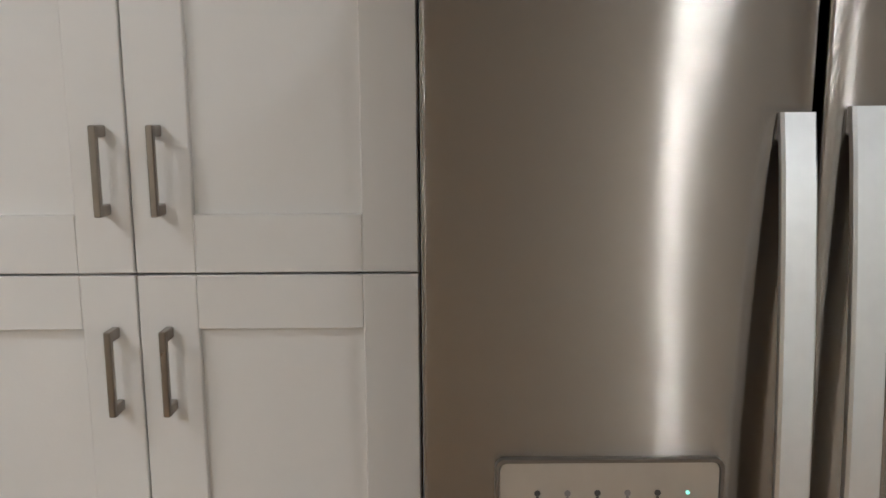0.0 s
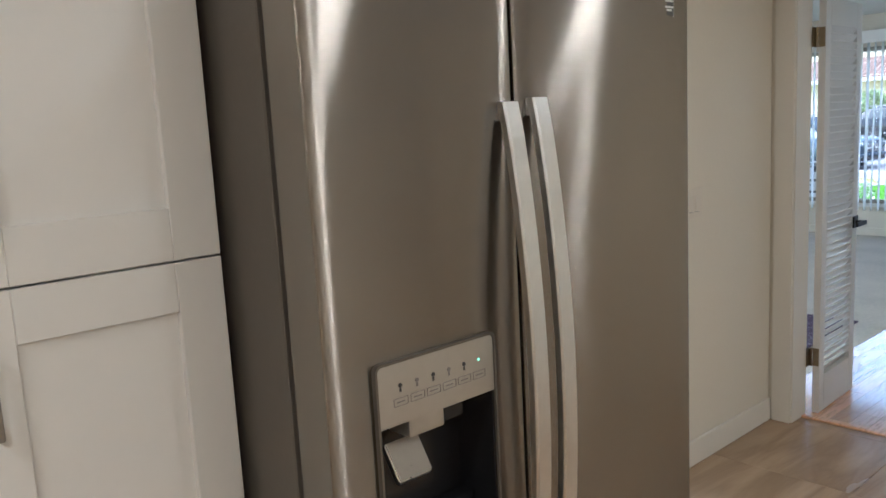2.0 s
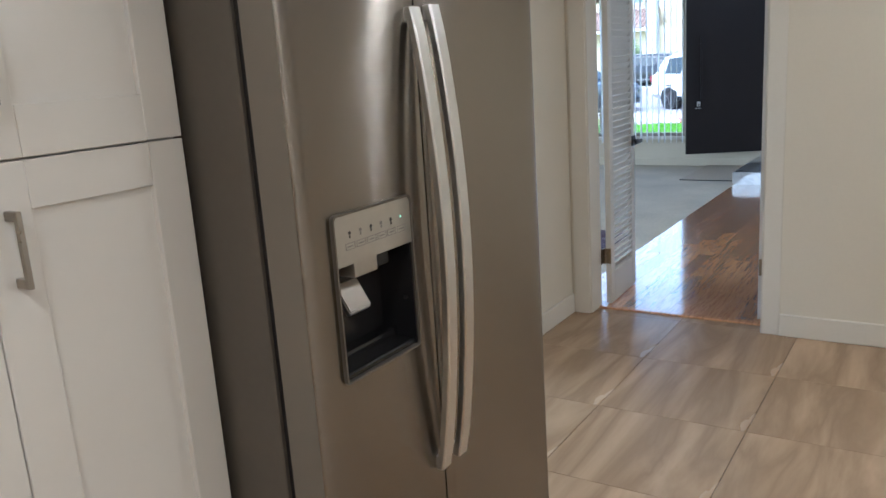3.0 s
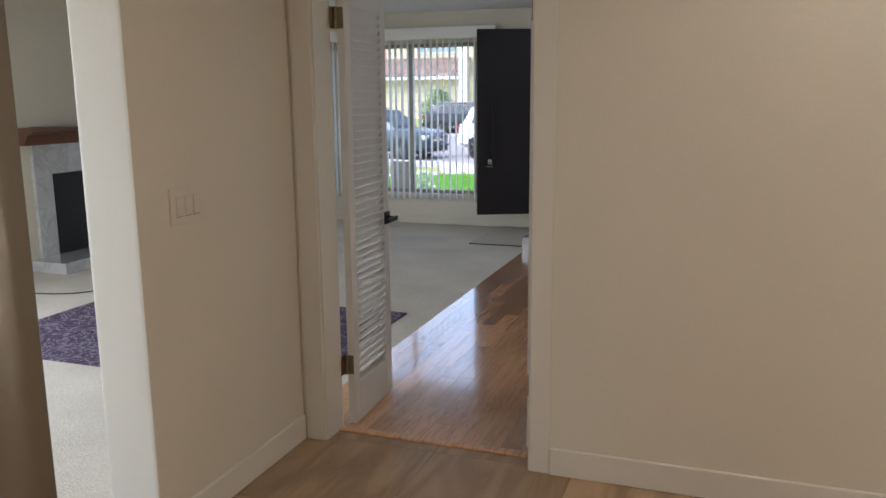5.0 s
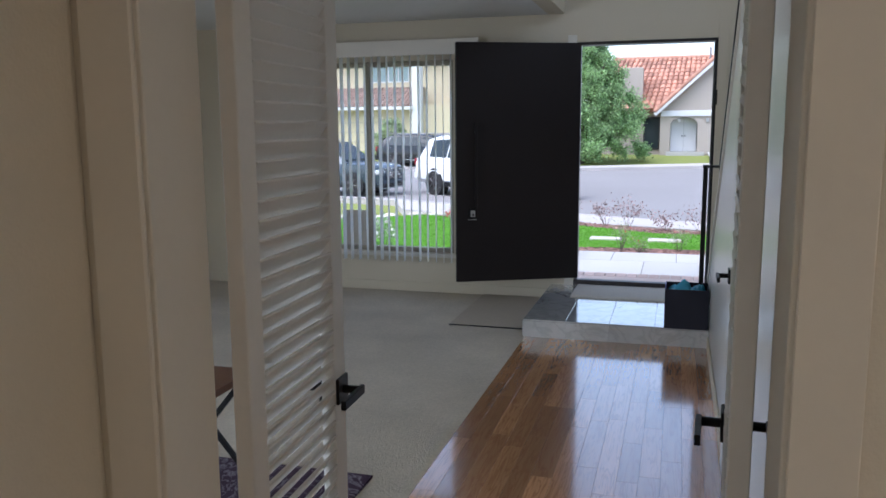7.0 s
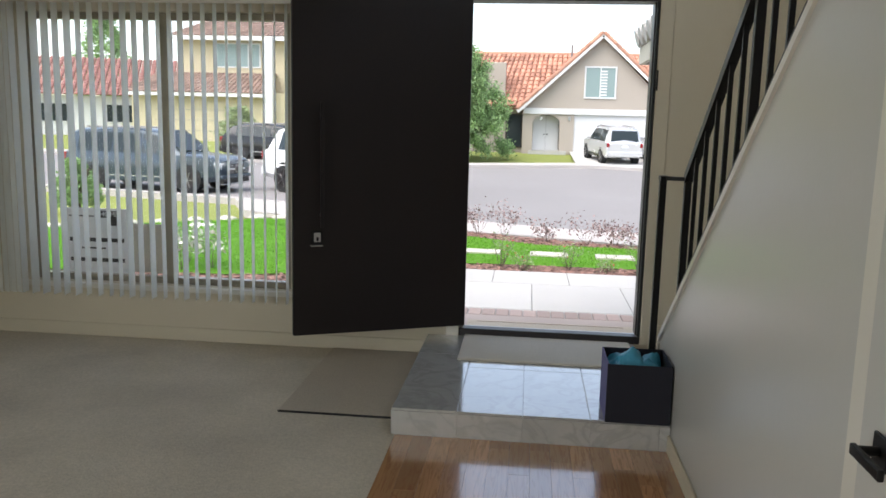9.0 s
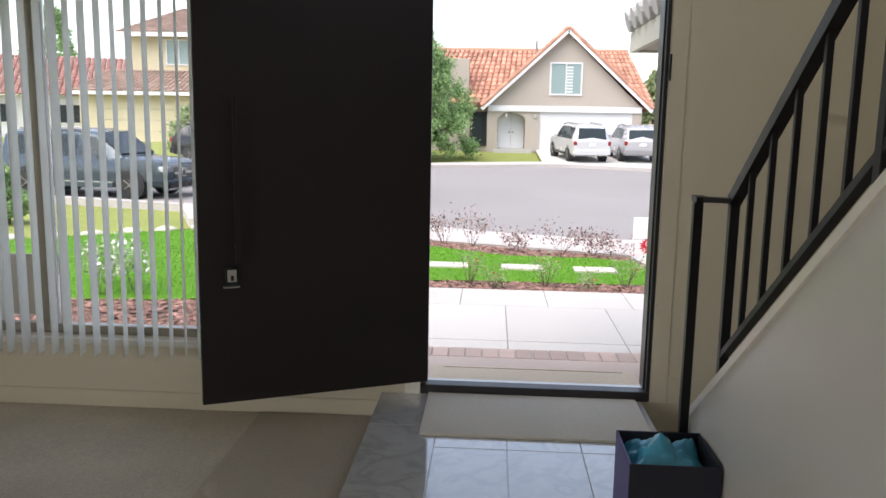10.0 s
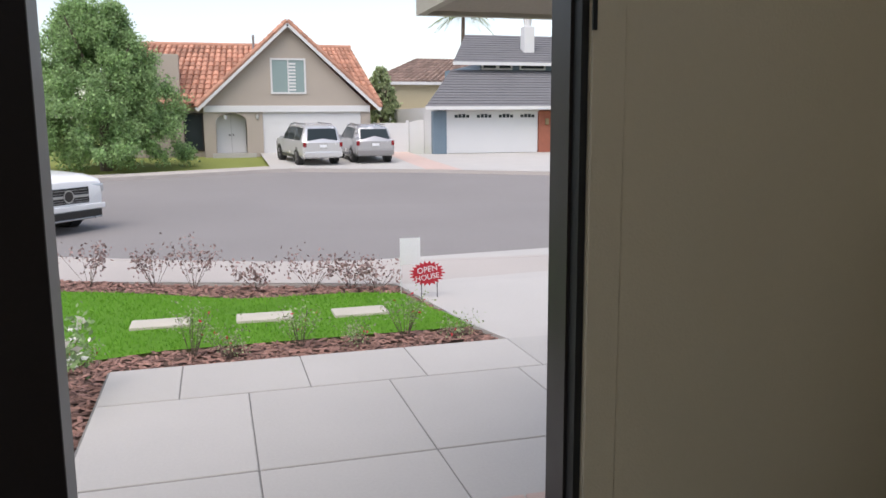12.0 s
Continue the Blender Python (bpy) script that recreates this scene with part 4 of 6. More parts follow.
# living room: rug, fireplace, lamp, stand
rug = thing("area_rug", pose(-1.505, 1.145, 0.006), "purple and grey patterned area rug on the carpet", "rug")
part("rug_sheet", B((-1.195, -0.805, 0.0), (1.195, 0.805, 0.010), 0.003), RUG, rug)
fire = thing("fireplace", pose(-4.2, 2.9, 0.006), "marble fireplace with a dark wooden mantel and hearth", "fireplace", kind="structure")
part("chimney_breast", B((0.001, -0.75, 0.0), (0.12, 0.75, 2.465)), PAINT_LIVING, fire)
bm = bmesh.new()
box(bm, (0.121, -0.55, 0.10), (0.16, -0.35, 1.12), 0.003)
box(bm, (0.121, 0.35, 0.10), (0.16, 0.55, 1.12), 0.003)
box(bm, (0.121, -0.35, 0.85), (0.16, 0.35, 1.12), 0.003)
part("surround", bm, MARBLE, fire, "grey marble surround")
part("firebox", B((0.121, -0.35, 0.10), (0.130, 0.35, 0.85)), BLACK_GAP, fire)
part("hearth", B((0.121, -0.68, 0.0), (0.55, 0.68, 0.10), 0.004), MARBLE, fire, "grey marble hearth slab")
bm = bmesh.new()
prism(bm, [(0.121, 1.12), (0.19, 1.12), (0.24, 1.21), (0.30, 1.24), (0.30, 1.275), (0.121, 1.275)], 1, -0.66, 0.66)
part("mantel", bm, WOOD_DARK, fire, "dark stained moulded mantel")
outlet = thing("wall_outlet", pose(-4.2, 2.03, 0.26), "white plug-in device on the wall", "outlet")
bm = bmesh.new()
tube(bm, (0.001, 0, 0), (0.04, 0, 0), 0.035, 0.028, 16)
part("body", bm, WHITE_LACQUER, outlet)
cord = bpy.data.curves.new("power_cord", "CURVE")
cord.dimensions, cord.bevel_depth, cord.bevel_resolution = "3D", 0.005, 2
sp = cord.splines.new("NURBS")
sp.points.add(5)
for p, c in zip(sp.points, ((-4.0, 1.3), (-3.6, 1.55), (-3.3, 1.60), (-3.0, 1.66), (-2.85, 2.0), (-3.5, 2.4))):
    p.co = (*c, 0.012, 1)
sp.use_endpoint_u = True
cord.materials.append(BLACK_GAP)
tagged(new("power_cord", cord), "black power cord lying on the carpet", "cord")

lamp = thing("floor_lamp", pose(-3.72, 5.62, 0.006), "slim bronze torchiere floor lamp with a reading arm", "lamp")
bm = bmesh.new()
tube(bm, (0, 0, 0), (0, 0, 0.025), 0.13, 0.12, 28)
part("base", bm, FRAME_DARK, lamp)
bm = bmesh.new()
tube(bm, (0, 0, 0.025), (0, 0, 1.72), 0.011, seg=12)
part("pole", bm, FRAME_DARK, lamp)
bm = bmesh.new()
tube(bm, (0, 0, 1.70), (0, 0, 1.80), 0.03, 0.12, 24)
part("shade", bm, FRAME_DARK, lamp)
bm = bmesh.new()
tube(bm, (0, 0, 1.33), (0.13, -0.03, 1.40), 0.007, seg=8)
tube(bm, (0.13, -0.03, 1.40), (0.17, -0.04, 1.36), 0.012, 0.04, seg=14)
part("reading_arm", bm, FRAME_DARK, lamp)

stand = thing("folding_side_table", pose(-1.02, 1.62, 0.017), "small dark wooden side table with crossed black legs", "table")
part("tabletop", B((-0.22, -0.20, 0.455), (0.22, 0.20, 0.485), 0.004), WOOD_DARK, stand)
for s in (-1, 1):
    for a in (-1, 1):
        bm = bmesh.new()
        bar(bm, (a * 0.19, s * 0.17, 0.0), (-a * 0.19, s * 0.17, 0.455), 0.016, 0.022)
        part("leg", bm, IRON, stand)

# ---- outdoors ----


def ground_z(y):
    return float(np.interp(y, [6, 13, 15, 22, 31, 38, 60, 3000], [-0.30, -0.30, -0.40, -0.40, -0.12, 0.20, 0.30, 0.30]))


def near_kerb(x):
    return float(np.interp(x, [-60, -14, -9, -6, -1.66, 0.51, 2.63, 4.64, 9, 30], [22, 20.4, 19.2, 18.4, 16.2, 15.1, 14.3, 14.0, 14.6, 20]))


def far_kerb(x):
    return float(np.interp(x, [-60, -20, -8, -2.7, 2.6, 6.8, 10.5, 16, 30], [33, 31, 29.6, 29.8, 31.5, 30.2, 28.3, 25.8, 22]))


def sheet(name, rows, material, label, category, lift=0.0):
    """A ground sheet from rows of (x, y) points, lying lift above the ground."""
    k = len(rows[0])
    verts = [(x, y, ground_z(y) + lift) for r in rows for x, y in r]
    faces = [(i * k + j, i * k + j + 1, (i + 1) * k + j + 1, (i + 1) * k + j) for i in range(len(rows) - 1) for j in range(k - 1)]
    ob = array_mesh(name, verts, faces, material)
    return tagged(ob, label, category, kind="structure")


xs = [-1500, -300, -60, -20, -8, 0, 8, 30, 80, 300, 1500]
sheet("ground", [[(x, y) for x in xs] for y in (6.0, 10, 13, 15, 22, 31, 38, 60, 300, 3000)], GRASS_FAR, "dry lawn ground reaching into the distance", "ground", -0.06)
rx = [-60 + 1.0 * i for i in range(91)]
sheet("road", [[(x, near_kerb(x) + (far_kerb(x) - near_kerb(x)) * v) for x in rx] for v in (0, 0.25, 0.5, 0.75, 1)], ASPHALT, "worn grey asphalt cul-de-sac", "road", -0.01)
sheet("pavement_near", [[(x, near_kerb(x) - d * (0.15 if x < -5 else 1.0)) for x in rx] for d in (1.95, 0.0)], PAVEMENT, "pale concrete sidewalk along the near kerb", "pavement", 0.09)
sheet("pavement_far", [[(x, far_kerb(x) + d) for x in rx] for d in (0.0, 1.1)], PAVEMENT, "pale concrete sidewalk across the road", "pavement", 0.09)


def kerb(name, line, side, lift, lo):
    verts, faces = [], []
    for x in rx:
        y = line(x)
        g = ground_z(y)
        for dy, z in ((0, lo), (0, lift), (side * 0.14, lift), (side * 0.14, lo)):
            verts.append((x, y + dy, g + z))
    for i in range(len(rx) - 1):
        for j in range(3):
            faces.append((4 * i + j, 4 * i + j + 1, 4 * i + 5 + j, 4 * i + 4 + j))
    return tagged(array_mesh(name, verts, faces, PAVEMENT), "pale concrete kerb", "kerb", kind="structure")


kerb("kerb_near", near_kerb, -1, 0.096, -0.05)
kerb("kerb_far", far_kerb, 1, 0.096, -0.05)
kerb("kerb_lawn_side", lambda x: near_kerb(x) - 1.95 * (0.15 if x < -5 else 1.0), 1, 0.084, -0.08)

sheet("driveway_across", [[(x, y + v * (far_kerb(x) + 0.16 - y)) for x in (2.25, 3.4, 4.5, 5.8, 7.2)] for y, v in ((31.0, 1), (33.0, 0), (35.0, 0), (38.3, 0))], CONCRETE, "pale concrete driveway across the road", "driveway", 0.096)
sheet("driveway_neighbour", [[(x, y + v * (far_kerb(x) + 0.16 - y)) for x in (8.3, 9.6, 11.0, 12.8, 14.6)] for y, v in ((30.0, 1), (33.0, 0), (36.2, 0))], CONCRETE, "pale concrete driveway of the grey-roofed house", "driveway", 0.096)
sheet("driveway_border", [[(x, y + v * (far_kerb(x) + 0.16 - y)) for x in (7.2, 8.3)] for y, v in ((30.4, 1), (33.0, 0), (37.6, 0))], BRICK, "pinkish brick strip between two driveways", "driveway", 0.095)
GZ = -0.20
# porch with brick edge, door mat outside, patio slabs
structure("porch", B((-1.2, FRONT_OUT, -0.4), (3.0, 6.815, 0.050)), PORCH, "pinkish concrete porch slab", "porch")
edge = structure("porch_edge", B((-1.2, 6.815, -0.4), (3.0, 7.03, 0.040)), PAVEMENT, "brick border of the porch", "porch")
brick_me = B((-0.048, -0.10, 0), (0.048, 0.10, 0.03), 0.004)
me = bpy.data.meshes.new("brick")
brick_me.to_mesh(me), brick_me.free()
me.materials.append(BRICK)
for i in range(40):
    piece("brick", me, edge, (-1.15 + 0.1055 * i, 6.923, 0.021))
omat = thing("outdoor_mat", pose(0.68, 6.445, 0.050), "worn tan outdoor doormat on the porch", "mat")
part("mat_body", B((-0.59, -0.155, 0.001), (0.59, 0.155, 0.012), 0.003), CARPET_PATCH, omat)
part("mat_stripe", B((-0.52, 0.115, 0.012), (0.52, 0.121, 0.0135)), WOOD_DARK, omat)

patio = structure("patio", B((-0.36, 7.031, -0.5), (9.0, 10.06, GZ - 0.006)), CONCRETE_JOINT, "pale scored concrete patio", "patio")
slab_rows = [(7.035, 8.110, [-0.35, 0.566, 1.487, 2.41, 3.33, 4.25, 5.2]), (8.124, 9.325, [-0.35, 0.566, 1.487, 2.41, 3.33, 4.25, 5.2]),
             (9.339, 10.06, [-0.35, 0.14, 0.965, 1.755, 2.60, 3.4, 4.25, 5.2])]
for y0, y1, cols in slab_rows:
    for x0, x1 in zip(cols, cols[1:]):
        ob = part("slab", B((x0 + 0.004, y0, GZ - 0.02), (x1 - 0.004, y1 - 0.002, GZ), 0.004), CONCRETE, patio)
structure("driveway", prism(bmesh.new(), [(2.605, 10.065), (9.0, 10.065), (9.0, 12.35), (2.25, 12.35), (2.465, 10.6)], 2, -0.5, GZ - 0.003), CONCRETE, "pale concrete driveway beside the lawn", "driveway")
bm = bmesh.new()
vs = [bm.verts.new(c) for c in ((2.25, 12.34, GZ - 0.004), (9, 12.34, GZ - 0.004), (9, 15.2, -0.31), (1.9, 14.62, -0.31), (2.15, 13.2, -0.25))]
bm.faces.new(vs)
structure("driveway_apron", bm, CONCRETE, "concrete driveway apron down to the road", "driveway")

# planting bed, lawn, mulch
structure("flower_bed", prism(bmesh.new(), [(-7.0, 6.03), (-0.37, 6.03), (-0.37, 10.065), (2.60, 10.065), (2.46, 10.6), (2.24, 12.4), (0.2, 13.15), (-1.3, 13.95), (-3.9, 14.3), (-5.1, 13.3), (-7.0, 11.9)], 2, -0.5, GZ - 0.035), SOIL, "soil bed under the mulch and lawn", "ground")


def lawn_far(x):
    return float(np.interp(x, [-7, -5.1, -3.9, -1.2, -0.5, 0.6, 1.8, 2.2], [11.8, 13.2, 14.1, 13.2, 12.9, 12.25, 12.2, 12.05]))


def lawn_near(x):
    return float(np.interp(x, [-7, -2.6, -0.9, -0.6, 0.0, 2.47, 2.6], [8.9, 9.2, 9.9, 10.4, 10.55, 10.56, 10.5]))


def on_lawn(x, y):
    right = 2.47 + (y - 10.5) * (2.2 - 2.52) / 1.6
    return lawn_near(x) < y < lawn_far(x) and x < right


lx = [-7 + 0.25 * i for i in range(39)]
lrow = [[(min(x, 2.5), lawn_near(x)) for x in lx], [(min(x, 2.2), lawn_far(x)) for x in lx]]
verts = [(x, y, GZ - 0.012) for r in lrow for x, y in r]
k = len(lx)
tagged(array_mesh("lawn", verts, [(j, j + 1, k + j + 1, k + j) for j in range(k - 1)], GRASS), "bright green front lawn", "lawn", kind="structure")
rng = np.random.default_rng(3)
verts, faces = [], []
STEPS = [(-1.15, 11.5), (-0.09, 11.40), (0.79, 11.37), (1.64, 11.33)]


def on_stone(x, y):
    return any(abs(x - sx) < 0.25 and abs(y - sy) < 0.15 for sx, sy in STEPS)


count = 0
while count < 42000:
    x, y = rng.uniform(-6.8, 2.55), rng.uniform(8.9, 14.2)
    if not on_lawn(x, y) or on_stone(x, y):
        continue
    a, hgt, w = rng.uniform(0, 6.28), rng.uniform(0.015, 0.038), rng.uniform(0.003, 0.006)
    dx, dy = math.cos(a) * w, math.sin(a) * w
    bx, by = rng.normal(0, 0.014, 2)
    i = len(verts)
    verts += [(x - dx, y - dy, GZ - 0.012), (x + dx, y + dy, GZ - 0.012), (x + bx, y + by, GZ - 0.012 + hgt)]
    faces.append((i, i + 1, i + 2))
    count += 1
tagged(array_mesh("grass_blades", verts, faces, GRASS), "bright green lawn grass", "grass", kind="stuff")
verts, faces = [], []
count = 0
while count < 10000:
    x, y = rng.uniform(-4.5, 2.75), rng.uniform(6.2, 14.3)
    if on_lawn(x, y) or (x > -0.37 and y < 10.07) or y > np.interp(x, [-4.5, -3.9, -1.3, 0.2, 2.3], [13.8, 14.25, 13.9, 13.1, 12.4]) or x > np.interp(y, [10.06, 10.55, 12.4], [2.58, 2.44, 2.22]):
        continue
    a, L, w = rng.uniform(0, 6.28), rng.uniform(0.018, 0.05), rng.uniform(0.008, 0.018)
    c, s = math.cos(a), math.sin(a)
    z, t = GZ - 0.03 + rng.uniform(0, 0.018), rng.uniform(-0.012, 0.012)
    i = len(verts)
    verts += [(x - c * L - s * w, y - s * L + c * w, z - t), (x + c * L - s * w, y + s * L + c * w, z + t), (x + c * L + s * w, y + s * L - c * w, z + t + 0.005), (x - c * L + s * w, y - s * L - c * w, z - t + 0.004), (x, y, z + 0.012)]
    faces += [(i, i + 1, i + 4), (i + 1, i + 2, i + 4), (i + 2, i + 3, i + 4), (i + 3, i, i + 4)]
    count += 1
tagged(array_mesh("bark_mulch", verts, faces, MULCH), "reddish bark mulch round the lawn", "mulch", kind="stuff")
for sx, sy in STEPS:
    st = link_mesh("stepping_stone", B((-0.245, -0.145, 0), (0.245, 0.145, 0.05), 0.012, 2), STONE)
    st.matrix_world = pose(sx, sy, GZ - 0.038, 0, 0, RNG.uniform(-2, 2))
    tagged(st, "cream rectangular stepping stone set in the lawn", "stepping stone", "stepping stones")


def leaf_cloud(centres, radii, n, size, seed, droop=0.3, flat=1.0):
    """Vertices and faces of n pointed leaves scattered in blobs, thicker toward the outside."""
    r = np.random.default_rng(seed)
    idx = r.integers(0, len(centres), n)
    d = r.normal(size=(n, 3))
    d /= np.linalg.norm(d, axis=1, keepdims=True)
    rad = np.asarray(radii)[idx][:, None] * (r.uniform(0.0, 1.0, (n, 1)) ** 0.55) * r.uniform(0.7, 1.5, (n, 1))
    c = np.asarray(centres)[idx] + d * rad * np.array([1, 1, flat])
    ax = r.normal(size=(n, 3))
    ax[:, 2] -= droop
    ax /= np.linalg.norm(ax, axis=1, keepdims=True)
    side = np.cross(ax, r.normal(size=(n, 3)))
    side /= np.linalg.norm(side, axis=1, keepdims=True) + 1e-9
    L = size * r.uniform(0.6, 1.4, (n, 1))
    v = np.stack([c, c + ax * L * 0.5 + side * L * 0.28, c + ax * L, c + ax * L * 0.5 - side * L * 0.28], 1).reshape(-1, 3)
    f = [(4 * i, 4 * i + 1, 4 * i + 2, 4 * i + 3) for i in range(n)]
    return v, f


def crown_part(name, v, f, material, parent, label=""):
    ob = array_mesh(name, v, f, material)
    ob.parent = parent
    if label:
        ob["label"] = label
    return ob


def tree(name, x, y, height, spread, n, leaf, material, seed, label, low=0.1, trunk_r=0.14, droop=0.4, group=""):
    r = random.Random(seed)
    t = thing(name, pose(x, y, ground_z(y)), label, "tree", group)
    bm = bmesh.new()
    tube(bm, (0, 0, -0.1), (0.05, 0, height * 0.4), trunk_r, trunk_r * 0.7, 10)
    tips = []
    for k in range(7):
        a = k * 0.9 + r.uniform(-0.3, 0.3)
        tip = (math.cos(a) * spread * 0.55, math.sin(a) * spread * 0.55, height * r.uniform(0.5, 0.85))
        tube(bm, (0.05, 0, height * r.uniform(0.25, 0.4)), tip, trunk_r * 0.5, trunk_r * 0.12, 7)
        tips.append(tip)
    part("trunk", bm, BARK, t)
    cs, rs = [], []
    for k in range(300):
        a, u = r.uniform(0, 6.283), r.uniform(0, 1)
        z = height * (low + (0.93 - low) * u)
        prof = spread * (0.88 + 0.14 * math.sin(5.0 * u + 3 * a)) * (1 - max(0, u - 0.4) / 0.6 * 0.72)
        d = prof * r.uniform(0.25, 1.0) ** 0.6
        cs.append((math.cos(a) * d, math.sin(a) * d, z))
        rs.append(spread * r.uniform(0.07, 0.16))
    v, f = leaf_cloud(cs, rs, n, leaf, seed, droop)
    v[:, 2] = np.maximum(v[:, 2], 0.02)
    crown_part("crown", v, f, material, t)
    return t


tree("broadleaf_tree", -3.1, 33.6, 5.7, 2.85, 120000, 0.10, LEAF, 11, "large dense green broadleaf tree beside the house", low=0.06, trunk_r=0.2)
tree("weeping_tree", 8.35, 43.0, 4.2, 0.95, 9000, 0.15, LEAF_LIGHT, 12, "pale green weeping tree between two houses", droop=2.0)
tree("garden_tree", -33.0, 62.0, 9.5, 3.0, 14000, 0.2, LEAF, 14, "tall dark conifer-like tree behind the roofs")
tree("garden_tree", -15.5, 56.0, 9.0, 2.6, 12000, 0.2, LEAF, 15, "tall green tree behind the cream house")
tree("hedge_tree", -11.2, 32.5, 2.0, 1.1, 4000, 0.12, LEAF_LIGHT, 16, "round clipped green shrub beyond the parked cars", low=0.2)
tree("hedge_tree", -8.25, 15.6, 1.05, 0.5, 5000, 0.07, LEAF, 17, "square clipped hedge on the neighbouring lawn", low=0.1)


def palm(x, y, h, seed, label):
    r = random.Random(seed)
    t = thing("palm_tree", pose(x, y, ground_z(y)), label, "palm tree")
    bm = bmesh.new()
    tube(bm, (0, 0, -0.1), (0.15, 0, h), 0.17, 0.11, 10)
    part("trunk", bm, BARK, t)
    verts, faces = [], []
    for k in range(22):
        a, up = k * 2.4, r.uniform(-0.2, 1.0)
        L = r.uniform(1.5, 2.1)
        for j in range(16):
            u = (j + 1) / 16
            px, pz = L * u, up * L * u * 0.6 - 1.15 * u * u
            for s in (-1, 1):
                w = 0.42 * math.sin(math.pi * (0.12 + 0.86 * u))
                base = Vector((px, 0, pz))
                tip = Vector((px + 0.18, s * w, pz - 0.22 * w - 0.1))
                i = len(verts)
                for p in (base, base + Vector((0.05, 0, 0.01)), tip):
                    verts.append((0.15 + p.x * math.cos(a) - p.y * math.sin(a), p.x * math.sin(a) + p.y * math.cos(a), h + p.z))
                faces.append((i, i + 1, i + 2))
    crown_part("fronds", verts, faces, LEAF_PALM, t)
    return t


palm(15.2, 52.0, 7.6, 3, "palm with drooping fronds behind the grey roof")
palm(-34.2, 53.0, 8.7, 4, "palm with drooping fronds by the red-roofed house")
palm(-29.9, 53.0, 9.3, 5, "palm with drooping fronds by the red-roofed house")


def shrub(x, y, h, spread, n, material, seed, label, leaf=0.045, flowers=None, stems=9):
    r = random.Random(seed)
    t = thing("shrub", pose(x, y, GZ - 0.03), label, "shrub", "garden shrubs")
    bm = bmesh.new()
    tips = []
    for k in range(stems):
        a, d = r.uniform(0, 6.283), spread * r.uniform(0.3, 1.0)
        tip = (math.cos(a) * d, math.sin(a) * d, h * r.uniform(0.55, 1.0))
        tube(bm, (math.cos(a) * 0.02, math.sin(a) * 0.02, 0), tip, 0.0026, 0.001, 5)
        tips += [tip, tuple(Vector(tip) * 0.75)]
    part("stem", bm, BARK, t)
    v, f = leaf_cloud(tips, [0.11] * len(tips), n, leaf, seed, 0.0)
    v[:, 2] = np.maximum(v[:, 2], 0.005)
    crown_part("foliage", v, f, material, t)
    if flowers:
        fm, cnt, fs = flowers
        v, f = leaf_cloud(tips, [0.05] * len(tips), cnt, fs, seed + 1, 0.0)
        crown_part("blossom", v, f, fm, t)
    return t


for i, (x, y, h) in enumerate([(-2.6, 14.2, 0.5), (-1.7, 13.9, 0.55), (-0.95, 13.5, 0.5), (-0.25, 13.2, 0.45), (0.15, 13.0, 0.62), (0.8, 12.65, 0.35), (1.35, 12.55, 0.42), (1.75, 12.45, 0.40), (2.0, 12.35, 0.34)]):
    shrub(x, y, h * 0.86, 0.30, 230, LEAF_BURGUNDY, 30 + i, "sparse burgundy-leaved young shrub in the mulch", leaf=0.042)
for i, (x, y, h) in enumerate([(0.2, 10.35, 0.42), (0.45, 10.28, 0.2), (1.0, 10.38, 0.36), (1.45, 10.34, 0.18), (1.85, 10.42, 0.42), (-0.6, 10.3, 0.18), (2.3, 10.35, 0.14)]):
    shrub(x, y, h * 0.9, 0.17, 300, LEAF_LIGHT, 50 + i, "small wispy green shrub at the patio's edge", leaf=0.022, flowers=(PETAL_RED, 7, 0.03), stems=16)
for i, (x, y) in enumerate([(-0.62, 9.6), (-0.75, 9.2), (-3.3, 9.3), (-3.05, 9.5), (-3.45, 9.75)]):
    shrub(x, y, 0.5, 0.28, 260, LEAF, 70 + i, "white rose bush in bloom beside the lawn", flowers=(PETAL_WHITE, 60, 0.06))
for i, (x, y) in enumerate([(-2.9, 12.6), (-2.2, 12.9)]):
    shrub(x, y, 0.3, 0.25, 120, LEAF, 80 + i, "low red-flowered plant by the lawn", flowers=(PETAL_RED, 70, 0.05))
for i in range(11):
    rr = bmesh.new()
    bmesh.ops.create_icosphere(rr, subdivisions=2, radius=1.0)
    for v in rr.verts:
        v.co *= 1 + 0.25 * noise.noise(v.co * 1.7 + Vector((i, 0, 0)))
        v.co = Vector((v.co.x * RNG.uniform(0.16, 0.2), v.co.y * 0.11, v.co.z * 0.07))
    st = link_mesh("border_rock", rr, STONE, True)
    st.matrix_world = pose(-6.6 + 0.42 * i, lawn_far(-6.6 + 0.42 * i) + 0.12, GZ - 0.02, 0, 0, RNG.uniform(-40, 40))
    tagged(st, "pale rounded rock edging the lawn", "rock", "border rocks")

# open house sign and blank board
sgn = thing("open_house_sign", pose(2.38, 11.71, GZ - 0.06), "red starburst open house sign on wire legs", "sign")
bm = bmesh.new()
pts = []
for k in range(44):
    a = 2 * math.pi * k / 44
    r = 1.0 if k % 2 == 0 else 0.78
    pts.append((0.178 * r * math.cos(a) * (1.0 if k % 4 else 1.06), 0.30 + 0.125 * r * math.sin(a)))
prism(bm, pts, 1, -0.003, 0.003)
board = part("starburst_board", bm, SIGN_RED, sgn)
text_mesh("lettering", "OPEN", 0.080, SIGN_WHITE, board, pose(0.0, -0.0045, 0.338, 90, -8, 0))
text_mesh("lettering", "HOUSE", 0.076, SIGN_WHITE, board, pose(0.0, -0.0045, 0.262, 90, -8, 0))
